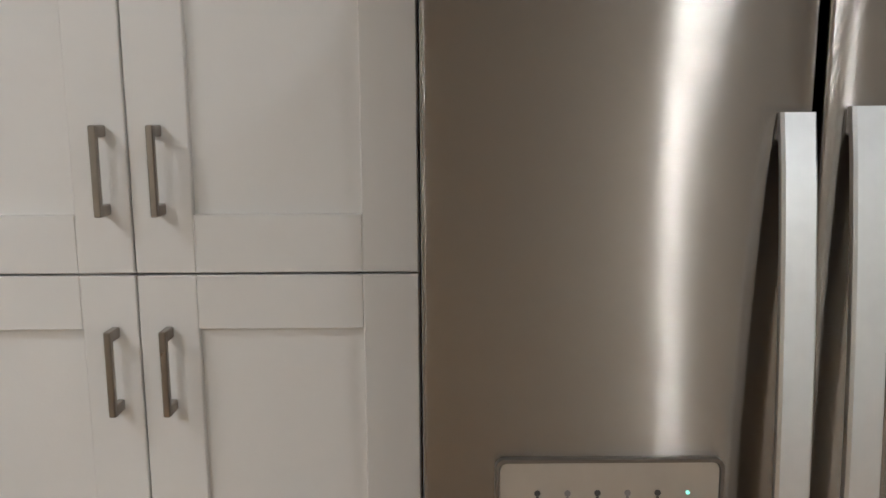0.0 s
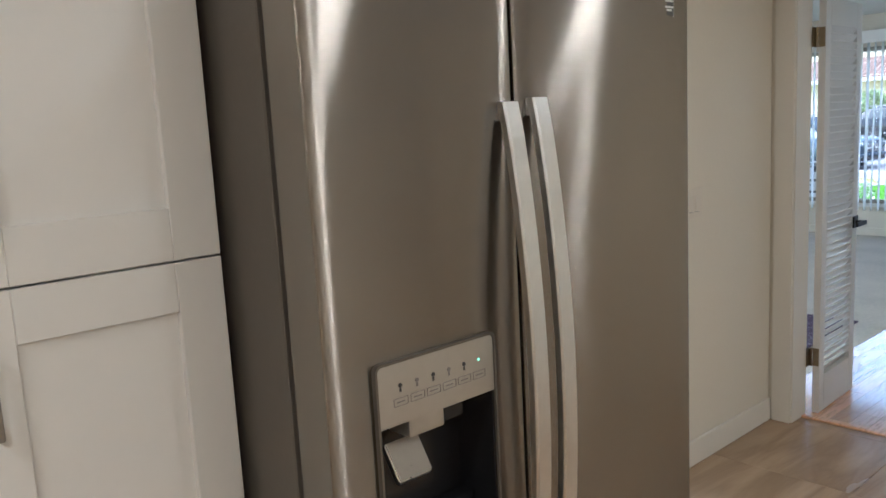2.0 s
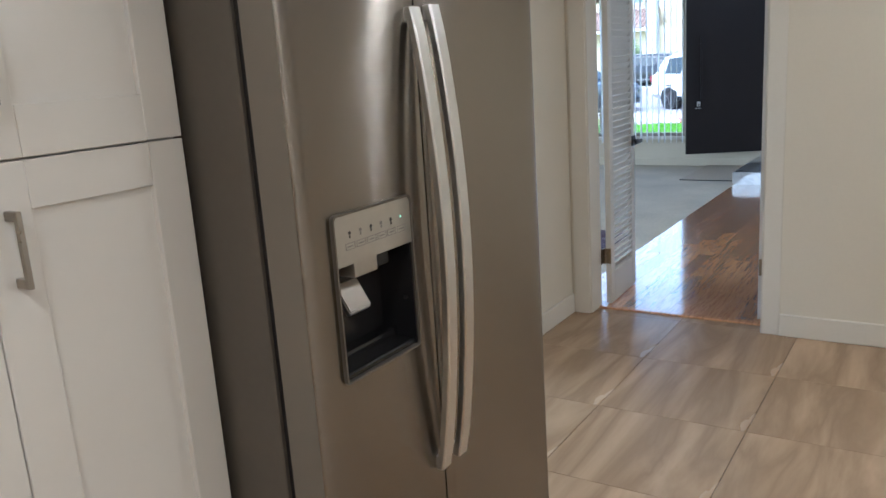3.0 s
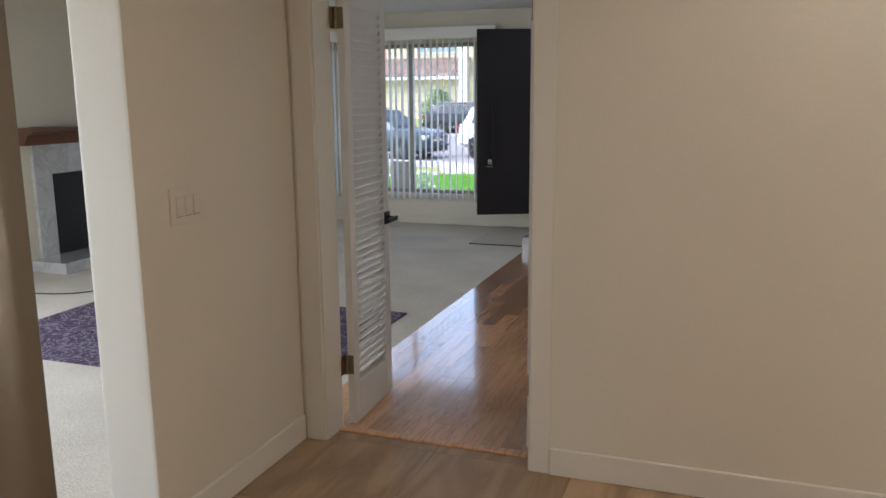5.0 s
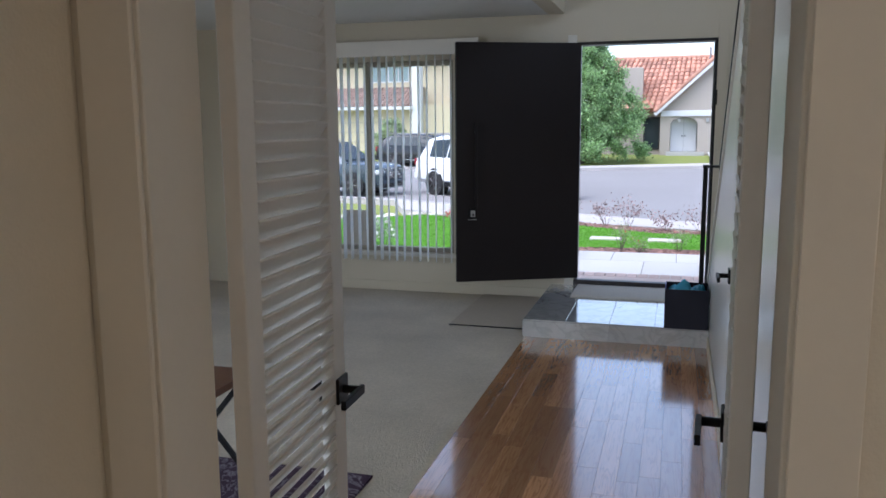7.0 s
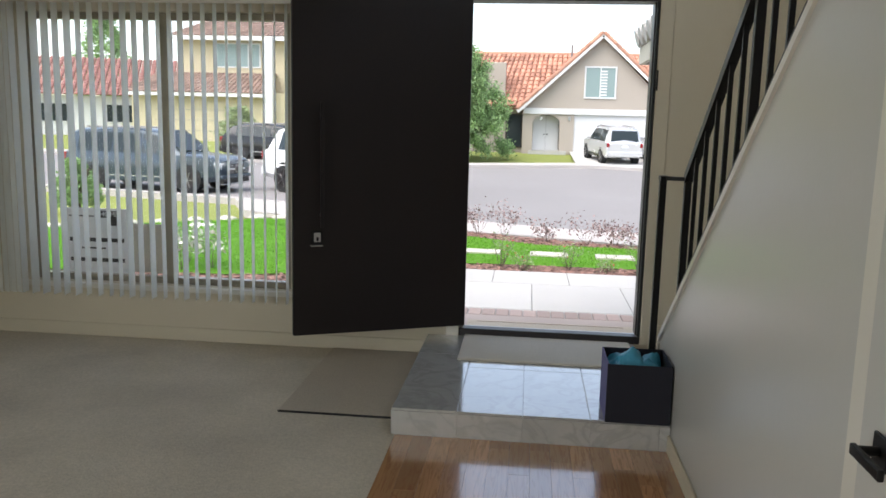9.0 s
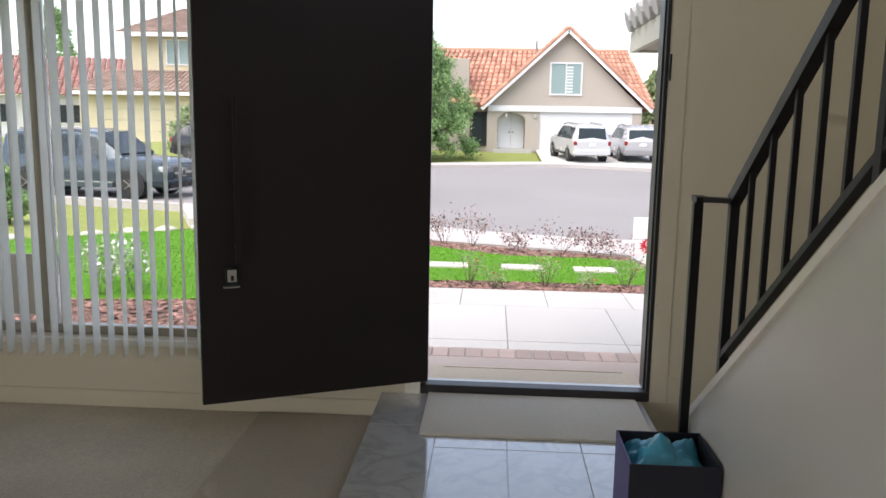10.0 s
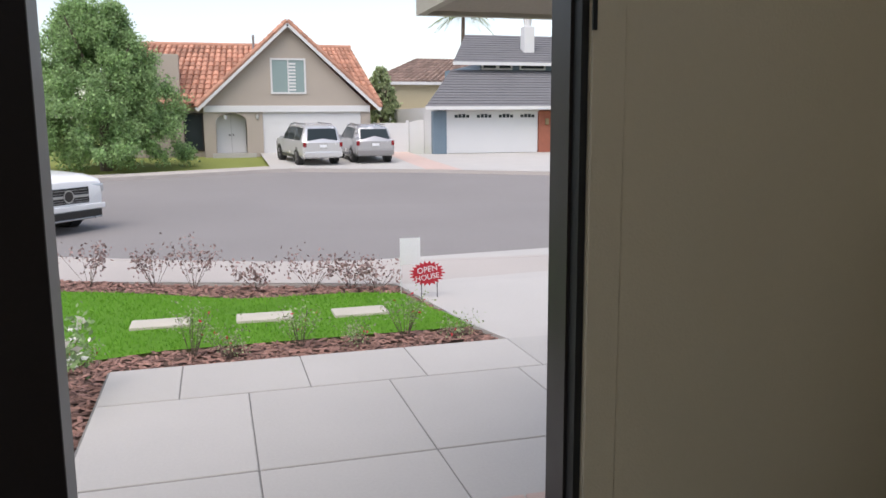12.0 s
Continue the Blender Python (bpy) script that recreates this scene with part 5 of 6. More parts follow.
for x in (-0.06, 0.10):
    bm = bmesh.new()
    tube(bm, (x, 0, 0), (x, 0, 0.24), 0.004, seg=6)
    part("wire_leg", bm, IRON, sgn)
blank = thing("blank_sign", pose(2.28, 12.0, GZ - 0.075), "plain white board on a wire stand", "sign")
part("board", B((-0.105, -0.004, 0.36), (0.105, 0.004, 0.63)), SIGN_WHITE, blank)
for x in (-0.10, 0.10):
    bm = bmesh.new()
    tube(bm, (x, 0, 0), (x, 0, 0.36), 0.004, seg=6)
    part("wire_leg", bm, SIGN_WHITE, blank)

# ---- vehicles ----


def suv(m, paint, label, L=4.75, W=1.86, H=1.74, box_tail=True, lower=None):
    """A parked sport utility vehicle; it faces +x and its base centre is the origin."""
    c = thing("parked_car", m, label, "car", "parked cars")
    hl, hw = L / 2, W / 2
    # stations: x, half width, underside, belt, top, half width at the top
    tail = -hl
    S = [(tail, 0.90, 0.42, 0.98, 1.00, 0.78), (tail + 0.08, 0.97, 0.34, 1.03, 1.10, 0.78), (tail + (0.25 if box_tail else 0.5), 1.0, 0.30, 1.05, H - 0.10, 0.74),
         (tail + (0.55 if box_tail else 0.95), 1.0, 0.28, 1.04, H - 0.02, 0.74), (-0.2, 1.0, 0.26, 1.02, H, 0.74), (0.45, 1.0, 0.26, 1.01, H - 0.06, 0.72),
         (0.95, 1.0, 0.27, 1.03, 1.32, 0.76), (1.25, 0.99, 0.28, 1.03, 1.08, 0.84), (hl - 0.40, 0.97, 0.30, 0.99, 1.03, 0.82), (hl - 0.12, 0.92, 0.34, 0.92, 0.96, 0.78), (hl - 0.03, 0.87, 0.38, 0.86, 0.90, 0.72), (hl, 0.82, 0.44, 0.78, 0.80, 0.66)]
    bm = bmesh.new()
    rings = []
    for x, w, zb, zm, zt, wt in S:
        w, wt = w * hw, wt * hw
        half = [(0.0, zb), (w * 0.86, zb), (w * 0.98, zb + 0.14), (w, (zb + zm) / 2), (w * 0.97, zm), (wt * 0.98 + 0.02, zt - 0.05 * min(1, (zt - zm) * 4)), (wt * 0.8, zt), (0.0, zt + 0.015)]
        full = half + [(-p[0], p[1]) for p in half[-2:0:-1]]
        rings.append([bm.verts.new((x, p[0], p[1])) for p in full])
    n = len(rings[0])
    for a, b in zip(rings, rings[1:]):
        for i in range(n):
            bm.faces.new((a[i], a[(i + 1) % n], b[(i + 1) % n], b[i]))
    bm.faces.new(rings[0][::-1]), bm.faces.new(rings[-1])
    bmesh.ops.recalc_face_normals(bm, faces=bm.faces[:])
    body = part("body", bm, paint, c, smooth=False)
    for f in body.data.polygons:
        f.use_smooth = True
    body.data.set_sharp_from_angle(angle=radians(24))

    def top_at(x, k):
        for a, b in zip(S, S[1:]):
            if a[0] <= x <= b[0]:
                u = (x - a[0]) / (b[0] - a[0])
                return a[k] + (b[k] - a[k]) * u

    def side_point(x, v, s):
        zm, zt, w, wt = top_at(x, 3), top_at(x, 4), top_at(x, 1) * hw * 0.97, top_at(x, 5) * hw * 0.98 + 0.02
        zt -= 0.05 * min(1, (zt - zm) * 4)
        return (x, s * (w + (wt - w) * v + 0.008), zm + (zt - zm) * v)
    wins = [(tail + 0.48, -0.92), (-0.86, -0.02), (0.05, 0.78)] if box_tail else [(tail + 0.75, -0.92), (-0.86, -0.02), (0.05, 0.78)]
    for s in (-1, 1):
        for a, b in wins:
            bm = bmesh.new()
            q = [side_point(a, 0.08, s), side_point(b, 0.08, s), side_point(b if b < 0.5 else b - 0.32, 0.90, s), side_point(a, 0.90, s)]
            f1 = [bm.verts.new(p) for p in q]
            f2 = [bm.verts.new((p[0], p[1] - s * 0.02, p[2])) for p in q]
            bm.faces.new(f1), bm.faces.new(f2[::-1])
            for i in range(4):
                bm.faces.new((f1[i], f1[(i + 1) % 4], f2[(i + 1) % 4], f2[i]))
            bmesh.ops.recalc_face_normals(bm, faces=bm.faces[:])
            part("side_window", bm, DARK_GLASS, c)
        part("door_sill", B((-L * 0.20, s * hw - 0.035, 0.27), (L * 0.21, s * hw + 0.004, 0.40), 0.01), lower or BLACK_PLASTIC, c)
        part("side_moulding", B((-L * 0.20, s * hw - 0.03, 0.405), (L * 0.21, s * hw + 0.008, 0.43)), RIM, c, "bright side moulding")
        part("mirror", B((0.66, s * hw * 0.98 - 0.0 if s > 0 else -hw * 0.98 - 0.16, 1.02), (0.80, s * hw * 0.98 + 0.16 if s > 0 else -hw * 0.98, 1.16), 0.03, 2), paint, c)
        bm = B((-L * 0.38, s * 0.62 * hw - 0.02, H - 0.005), (0.2, s * 0.62 * hw + 0.02, H + 0.045), 0.012)
        part("roof_rail", bm, FRAME_GREY, c)
        yc, yd = sorted((s * hw * 0.80, s * hw * 0.95))
        ya, yb = sorted((s * hw * 0.60, s * hw * 0.92))
        part("tail_light", B((tail - 0.02, yc, 0.82), (tail + 0.16, yd, 1.03), 0.02), TAIL_RED, c, "red tail light")
        part("headlight", B((hl - 0.26, ya, 0.70), (hl - 0.008, yb - 0.02, 0.85), 0.03, 2), HEAD_CLEAR, c, "clear headlight")
        for x in (-L * 0.295, L * 0.305):
            bm = bmesh.new()
            tube(bm, (x, s * (hw - 0.23), 0.35), (x, s * (hw + 0.005), 0.35), 0.35, 0.34, 28)
            wheel = part("wheel", bm, TYRE, c, "black tyre")
            bm = bmesh.new()
            tube(bm, (x, s * (hw - 0.26), 0.37), (x, s * (hw - 0.004), 0.37), 0.40, 0.40, 28)
            part("wheel_arch", bm, BLACK_GAP, c)
            bm = bmesh.new()
            tube(bm, (x, s * (hw - 0.02), 0.35), (x, s * (hw + 0.009), 0.35), 0.235, 0.225, 24)
            part("rim", bm, FRAME_DARK, wheel)
            bm = bmesh.new()
            for k in range(5):
                a = 2 * math.pi * k / 5
                bar(bm, (x, s * (hw + 0.012), 0.35), (x + 0.215 * math.cos(a), s * (hw + 0.012), 0.35 + 0.215 * math.sin(a)), 0.05, 0.012)
            part("spoke", bm, RIM, wheel, "alloy spokes")
    # glass front and rear
    bm = bmesh.new()
    zt = H - 0.16
    x0, x1 = tail + 0.10, tail + (0.235 if box_tail else 0.44)
    q = [(x0 - 0.02, -hw * 0.74, 1.10), (x0 - 0.02, hw * 0.74, 1.10), (x1 - 0.03, hw * 0.66, zt), (x1 - 0.03, -hw * 0.66, zt)]
    f1 = [bm.verts.new(p) for p in q]
    f2 = [bm.verts.new((p[0] + 0.03, p[1], p[2])) for p in q]
    bm.faces.new(f1), bm.faces.new(f2[::-1])
    for i in range(4):
        bm.faces.new((f1[i], f1[(i + 1) % 4], f2[(i + 1) % 4], f2[i]))
    bmesh.ops.recalc_face_normals(bm, faces=bm.faces[:])
    part("rear_window", bm, DARK_GLASS, c)
    bm = bmesh.new()
    q = [(1.20, -hw * 0.80, 1.125), (1.20, hw * 0.80, 1.125), (0.50, hw * 0.66, H - 0.075), (0.50, -hw * 0.66, H - 0.075)]
    f1 = [bm.verts.new((p[0] + 0.02, p[1], p[2] + 0.035)) for p in q]
    f2 = [bm.verts.new((p[0] - 0.02, p[1], p[2] - 0.02)) for p in q]
    bm.faces.new(f1), bm.faces.new(f2[::-1])
    for i in range(4):
        bm.faces.new((f1[i], f1[(i + 1) % 4], f2[(i + 1) % 4], f2[i]))
    bmesh.ops.recalc_face_normals(bm, faces=bm.faces[:])
    part("windscreen", bm, DARK_GLASS, c)
    part("rear_bumper", B((tail - 0.07, -hw * 0.93, 0.38), (tail + 0.12, hw * 0.93, 0.62), 0.05, 2), lower or paint, c)
    part("licence_plate", B((tail - 0.025, -0.16, 0.80), (tail - 0.010, 0.16, 0.92)), SIGN_WHITE, c, "white licence plate")
    g = part("grille", B((hl - 0.05, -hw * 0.52, 0.52), (hl + 0.012, hw * 0.52, 0.82), 0.05, 3), BLACK_PLASTIC, c, "black front grille")
    for z in (0.56, 0.60, 0.72, 0.77):
        part("grille_bar", B((hl + 0.008, -hw * 0.46, z - 0.005), (hl + 0.016, hw * 0.46, z + 0.005)), FRAME_GREY, g)
    part("grille_bar", B((hl + 0.006, -hw * 0.49, 0.635), (hl + 0.026, hw * 0.49, 0.685), 0.006), RIM, g, "bright cross bar")
    bm = bmesh.new()
    tube(bm, (hl + 0.020, 0, 0.665), (hl + 0.034, 0, 0.665), 0.115, seg=24)
    part("emblem_ring", bm, RIM, g)
    bm = bmesh.new()
    tube(bm, (hl + 0.032, 0, 0.665), (hl + 0.038, 0, 0.665), 0.092, seg=24)
    part("emblem_disc", bm, FRAME_DARK, g)
    part("front_bumper", B((hl - 0.20, -hw * 0.88, 0.40), (hl + 0.035, hw * 0.88, 0.50), 0.035, 3), paint, c)
    part("lower_intake", B((hl - 0.20, -hw * 0.80, 0.26), (hl + 0.012, hw * 0.80, 0.40), 0.02, 2), BLACK_PLASTIC, c, "black lower intake")
    part("chin_lip", B((hl - 0.10, -hw * 0.78, 0.235), (hl + 0.03, hw * 0.78, 0.265), 0.01), RIM, c, "bright lower lip")
    return c


def on_drive(x, y, turn):
    return pose(x, y, ground_z(y) + 0.097, 0, -2.4, turn) @ Matrix.Scale(0.78, 4)


suv(on_drive(3.72, 33.9, 101), CAR_SILVER, "silver boxy SUV parked on the driveway", 4.6, 1.90, 1.78)
suv(on_drive(5.85, 34.3, 94), CAR_GREY, "silver-grey crossover SUV parked on the driveway", 4.6, 1.86, 1.70, False, FRAME_GREY)
suv(pose(-4.05, 20.9, -0.41, 0, 0, -36), CAR_WHITE, "white SUV parked at the kerb", 4.9, 1.95, 1.72, False, None)
suv(pose(-9.1, 20.9, -0.40, 0, 0, -7) @ Matrix.Scale(0.88, 4), CAR_BLUE, "dark blue SUV parked at the kerb", 5.0, 1.97, 1.75, True, CAR_BLUE)
suv(pose(-8.9, 30.5, -0.135, 0, 0, -8) @ Matrix.Scale(0.86, 4), CAR_BLACK, "black car parked across the road", 4.8, 1.88, 1.6, False, CAR_BLACK)

# ---- houses ----


def tiled_roof(name, parent, corners, cols, rows, material, r=0.5):
    """A slope of rounded tiles between four corners (low a, low b, high b, high a), as real courses."""
    a, b, c, d = (Vector(p) for p in corners)
    nrm = (b - a).cross(d - a).normalized()
    verts, faces = [], []
    prof = [(0.02, 0.0), (0.22, 0.85), (0.5, 1.0), (0.78, 0.85), (0.98, 0.0)]
    width = ((b - a).length / cols)
    for j in range(rows):
        v0, v1 = j / rows, min(1.0, (j + 1.12) / rows)
        for i in range(cols):
            base = len(verts)
            for v, lift in ((v0, 0.035), (v1, 0.0)):
                for pu, ph in prof:
                    u = (i + pu) / cols
                    p = a.lerp(b, u).lerp(d.lerp(c, u), v)
                    verts.append(p + nrm * (lift + ph * width * 0.30 * r * 2))
            for k in range(4):
                faces.append((base + k, base + k + 1, base + 6 + k, base + 5 + k))
            faces.append((base, base + 1, base + 2, base + 3, base + 4))
    ob = array_mesh(name, verts, faces, material)
    ob.parent = parent
    tagged(ob, "courses of rounded roof tiles", kind="stuff")
    return ob


def slope_panel(bm, corners, thick):
    a, b, c, d = (Vector(p) for p in corners)
    nrm = (b - a).cross(d - a).normalized()
    top = [bm.verts.new(p) for p in (a, b, c, d)]
    low = [bm.verts.new(p - nrm * thick) for p in (a, b, c, d)]
    fs = [bm.faces.new(top), bm.faces.new(low[::-1])]
    for i in range(4):
        fs.append(bm.faces.new((top[i], low[i], low[(i + 1) % 4], top[(i + 1) % 4])))
    bmesh.ops.recalc_face_normals(bm, faces=fs)
    return bm


def house_window(parent, x0, x1, z0, z1, y, panes=2, glass=None, frame=None, label=""):
    """A framed window standing proud of a wall that faces -y."""
    w = part("window", bmesh.new(), frame or WHITE_OUT, parent, label)
    bm = bmesh.new()
    f = 0.07
    for lo, hi in (((x0 - f, y - 0.05, z0 - f), (x0, y + 0.02, z1 + f)), ((x1, y - 0.05, z0 - f), (x1 + f, y + 0.02, z1 + f)), ((x0, y - 0.05, z0 - f), (x1, y + 0.02, z0)), ((x0, y - 0.05, z1), (x1, y + 0.02, z1 + f))):
        box(bm, lo, hi)
    for k in range(1, panes):
        xm = x0 + (x1 - x0) * k / panes
        box(bm, (xm - 0.025, y - 0.04, z0), (xm + 0.025, y + 0.02, z1))
    bm.to_mesh(w.data)
    bm.free()
    for k in range(panes):
        a, b = x0 + (x1 - x0) * k / panes, x0 + (x1 - x0) * (k + 1) / panes
        part("pane", B((a + 0.026 * (k > 0), y - 0.012, z0), (b - 0.026 * (k < panes - 1), y + 0.015, z1)), glass or DARK_GLASS, w)
    return w


# house with the steep gable
h1 = thing("house", pose(0, 38.0, 0), "taupe stucco house with a steep gable and terracotta roof", "house")
PX, PZ, EL, ER, EZ = 3.51, 5.42, -0.15, 7.25, 2.02
ax0, ax1, az = 0.55, 1.78, 1.90
for lo, hi in (((0.10, 0, 0.0), (ax0, 0.25, 2.05)), ((ax1, 0, 0.0), (2.42, 0.25, 2.05)), ((6.45, 0, 0.0), (6.85, 0.25, 2.05))):
    part("wall", B(lo, hi), STUCCO, h1, "taupe stucco pier")
arch = [(ax0, 2.05), (ax0, 1.55)] + [(ax0 + (ax1 - ax0) * (0.5 - 0.5 * math.cos(math.pi * i / 10)), 1.55 + 0.35 * math.sin(math.pi * i / 10)) for i in range(1, 10)] + [(ax1, 1.55), (ax1, 2.05)]
part("arch", prism(bmesh.new(), arch, 1, 0.0, 0.25), STUCCO, h1, "taupe stucco arch over the entry")
part("gable_wall", prism(bmesh.new(), [(0.10, 2.05), (6.85, 2.05), (6.85, 2.15), (PX, 5.34), (0.10, 2.15)], 1, 0.0, 0.25), STUCCO, h1, "taupe stucco gable")
for lo, hi in (((-3.2, 0.9, 0.0), (0.10, 1.1, 2.3)), ((6.60, 0.25, 0.0), (6.85, 7.0, 2.3)), ((0.10, 0.67, 0.0), (2.42, 0.82, 2.05))):
    part("wall", B(lo, hi), STUCCO, h1)
part("band", B((0.12, -0.08, 1.94), (6.84, -0.002, 2.20), 0.01), WHITE_OUT, h1, "white board over the garage door")
g = part("garage_door", B((2.42, 0.06, 0.15), (6.45, 0.12, 1.94)), WHITE_OUT, h1, "white sectional garage door")
for z in (0.6, 1.05, 1.5):
    part("panel_groove", B((2.42, 0.052, z - 0.008), (6.45, 0.06, z + 0.008)), WHITE_OUT, g)
ed = part("entry_door", B((0.57, 0.60, 0.30), (1.76, 0.669, 1.88), 0.01), WHITE_OUT, h1, "white double entry doors")
part("door_gap", B((1.165, 0.592, 0.32), (1.175, 0.60, 1.86)), FRAME_GREY, ed)
for x in (1.10, 1.24):
    part("knob", B((x - 0.03, 0.54, 1.0), (x + 0.03, 0.60, 1.06), 0.01), FRAME_DARK, ed)
part("porch_step", B((0.40, -0.25, 0.10), (2.1, 0.6, 0.30)), CONCRETE, h1)
# Dark glass stands in for the shaded recess left of the arch.
house_window(h1, -0.62, 0.02, 0.45, 1.85, 0.9, 1, DARK_GLASS, FRAME_DARK, "dark framed panel in place of the shaded porch recess")
w = house_window(h1, 2.86, 4.14, 2.74, 4.02, 0.0, 2, TEAL_GLASS, None, "white framed window with plantation shutters")
for k in range(9):
    part("shutter_slat", B((3.53, -0.02, 2.80 + 0.13 * k), (3.80, -0.013, 2.87 + 0.13 * k)), WHITE_OUT, w)
for s, x in ((-1, EL), (1, ER)):
    bm = bmesh.new()
    bar(bm, (x, -0.30, EZ), (PX, -0.30, PZ), 0.06, 0.17)
    part("rake_board", bm, WHITE_OUT, h1, "white rake board")
    bm = bmesh.new()
    tx, tz = x, EZ + 0.13
    L = math.hypot(PX - tx, PZ + 0.13 - tz)
    steps = 20
    for k in range(steps):
        u0, u1 = k / steps, (k + 1.15) / steps
        p0 = (tx + (PX - tx) * u0, -0.26, tz + (PZ + 0.13 - tz) * u0 + 0.02)
        p1 = (tx + (PX - tx) * min(1, u1), -0.26, tz + (PZ + 0.13 - tz) * min(1, u1))
        tube(bm, p0, p1, 0.11, 0.09, 8)
    rake_t = part("rake_tile", bm, TILE_ROOF, h1, "row of terracotta rake tiles")
    bm = bmesh.new()
    lowp, highp = (x, -0.30, EZ + 0.08), (PX, -0.30, PZ + 0.08)
    back = 5.5
    q = [lowp, (lowp[0], back, lowp[2]), (highp[0], back, highp[2]), highp]
    slope_panel(bm, q if s > 0 else [q[1], q[0], q[3], q[2]], 0.08)
    part("roof", bm, TILE_ROOF, h1, "steep terracotta gable roof")
ridge_z, ridge_y = 4.83, 3.4
tiled_roof("roof_tiles", h1, [(-3.6, 0.35, 2.25), (2.6, 0.35, 2.25), (2.6, ridge_y, ridge_z), (-2.4, ridge_y, ridge_z)], 22, 13, TILE_ROOF)
tiled_roof("roof_tiles", h1, [(4.4, 0.35, 2.25), (7.5, 0.35, 2.25), (6.65, ridge_y, ridge_z), (4.4, ridge_y, ridge_z)], 12, 13, TILE_ROOF)
bm = bmesh.new()
slope_panel(bm, [(-3.6, 0.40, 2.2), (2.6, 0.40, 2.2), (2.6, ridge_y, ridge_z - 0.05), (-2.4, ridge_y, ridge_z - 0.05)], 0.06)
slope_panel(bm, [(4.4, 0.40, 2.2), (7.5, 0.40, 2.2), (6.65, ridge_y, ridge_z - 0.05), (4.4, ridge_y, ridge_z - 0.05)], 0.06)
part("roof_deck", bm, TILE_ROOF, h1)
bm = bmesh.new()
tube(bm, (-2.4, ridge_y, ridge_z + 0.02), (6.65, ridge_y, ridge_z + 0.02), 0.12, seg=10)
part("ridge_cap", bm, TILE_ROOF, h1, "rounded ridge tiles")
part("chimney", B((-1.75, 0.7, 2.4), (-0.75, 1.5, 4.25), 0.02), STUCCO, h1, "taupe stucco chimney block")
bm = bmesh.new()
tube(bm, (2.3, 2.6, 4.4), (2.3, 2.6, 5.25), 0.05, seg=8)
part("vent_pipe", bm, FRAME_GREY, h1, "thin roof vent pipe")
for x in (0.95, 2.2):
    part("wall_lamp", B((x - 0.06, -0.10 if x > 2 else -0.09, 1.66), (x + 0.06, -0.001, 1.84), 0.02), RIM, h1)

# house with the grey shingle roof
h2 = thing("house", pose(0, 36.0, 0), "single garage house with grey shingle roofs and brick pier", "house")
for lo, hi in (((9.62, 0, 0.1), (9.70, 0.3, 1.90)), ((9.62, 0, 1.90), (13.66, 0.3, 2.1)), ((14.3, 0, 0.1), (19, 0.3, 2.1)), ((9.05, 0.3, 0.1), (19, 9.0, 2.1))):
    part("wall", B(lo, hi), WHITE_OUT, h2, "white painted wall")
sd = part("siding", B((9.05, -0.02, 0.2), (9.62, 0.28, 1.93)), SIDING_BLUE, h2, "grey-blue vertical siding")
for k in range(4):
    part("batten", B((9.12 + 0.14 * k, -0.035, 0.2), (9.145 + 0.14 * k, -0.02, 1.93)), SIDING_BLUE, sd)
part("brick_pier", B((13.66, -0.03, 0.1), (14.3, 0.28, 1.95)), BRICK_WALL, h2, "red brick pier")
part("wall_lamp", B((13.93, -0.13, 1.35), (14.08, -0.031, 1.62), 0.02), BRASS, h2)
gd = part("garage_door", B((9.70, 0.05, 0.22), (13.64, 0.12, 1.90)), WHITE_OUT, h2, "white garage door with small arched lights")
for k in range(4):
    for j in range(4):
        x = 9.98 + 0.96 * k + 0.165 * j
        part("pane", B((x, 0.04, 1.66), (x + 0.13, 0.05, 1.78 + 0.03 * (j in (1, 2)))), DARK_GLASS, gd)
part("fascia", B((8.60, -0.58, 1.98), (19, -0.50, 2.12)), WHITE_OUT, h2, "white fascia board")


def shingle_roof(parent, corners, rows, thick=0.06):
    a, b, c, d = (Vector(p) for p in corners)
    n = (b - a).cross(d - a).normalized() * 0.03
    deck = part("roof", slope_panel(bmesh.new(), [p - n for p in (a, b, c, d)], thick), SHINGLE, parent, "grey shingle roof")
    for j in range(rows):
        v0, v1 = j / rows, (j + 1.05) / rows
        part("shingle_course", slope_panel(bmesh.new(), [a.lerp(d, v0) + n, b.lerp(c, v0) + n, b.lerp(c, min(1, v1)), a.lerp(d, min(1, v1))], 0.02), SHINGLE, deck)
    return deck


shingle_roof(h2, [(8.6, -0.55, 2.1), (19, -0.55, 2.1), (19, 2.6, 3.75), (10.6, 2.6, 3.75)], 14)
part("upper_wall", B((12.0, 2.7, 3.5), (19, 8.5, 4.05)), SIDING_BLUE, h2, "grey-blue upper wall")
for x0, x1 in ((12.1, 12.7), (12.85, 13.4), (13.9, 15.0)):
    house_window(h2, x0, x1, 3.84, 4.0, 2.69, 1)
part("fascia", B((10.55, 2.1, 3.93), (19, 2.18, 4.07)), WHITE_OUT, h2)
shingle_roof(h2, [(10.55, 2.12, 4.05), (19, 2.12, 4.05), (19, 5.3, 5.55), (12.1, 5.3, 5.55)], 12)
bm = bmesh.new()
box(bm, (14.25, 3.2, 4.3), (14.75, 3.7, 5.75), 0.02)
tube(bm, (14.5, 3.45, 5.75), (14.5, 3.45, 6.1), 0.16, 0.2, 12)
part("chimney", bm, WHITE_OUT, h2, "white flue chimney")

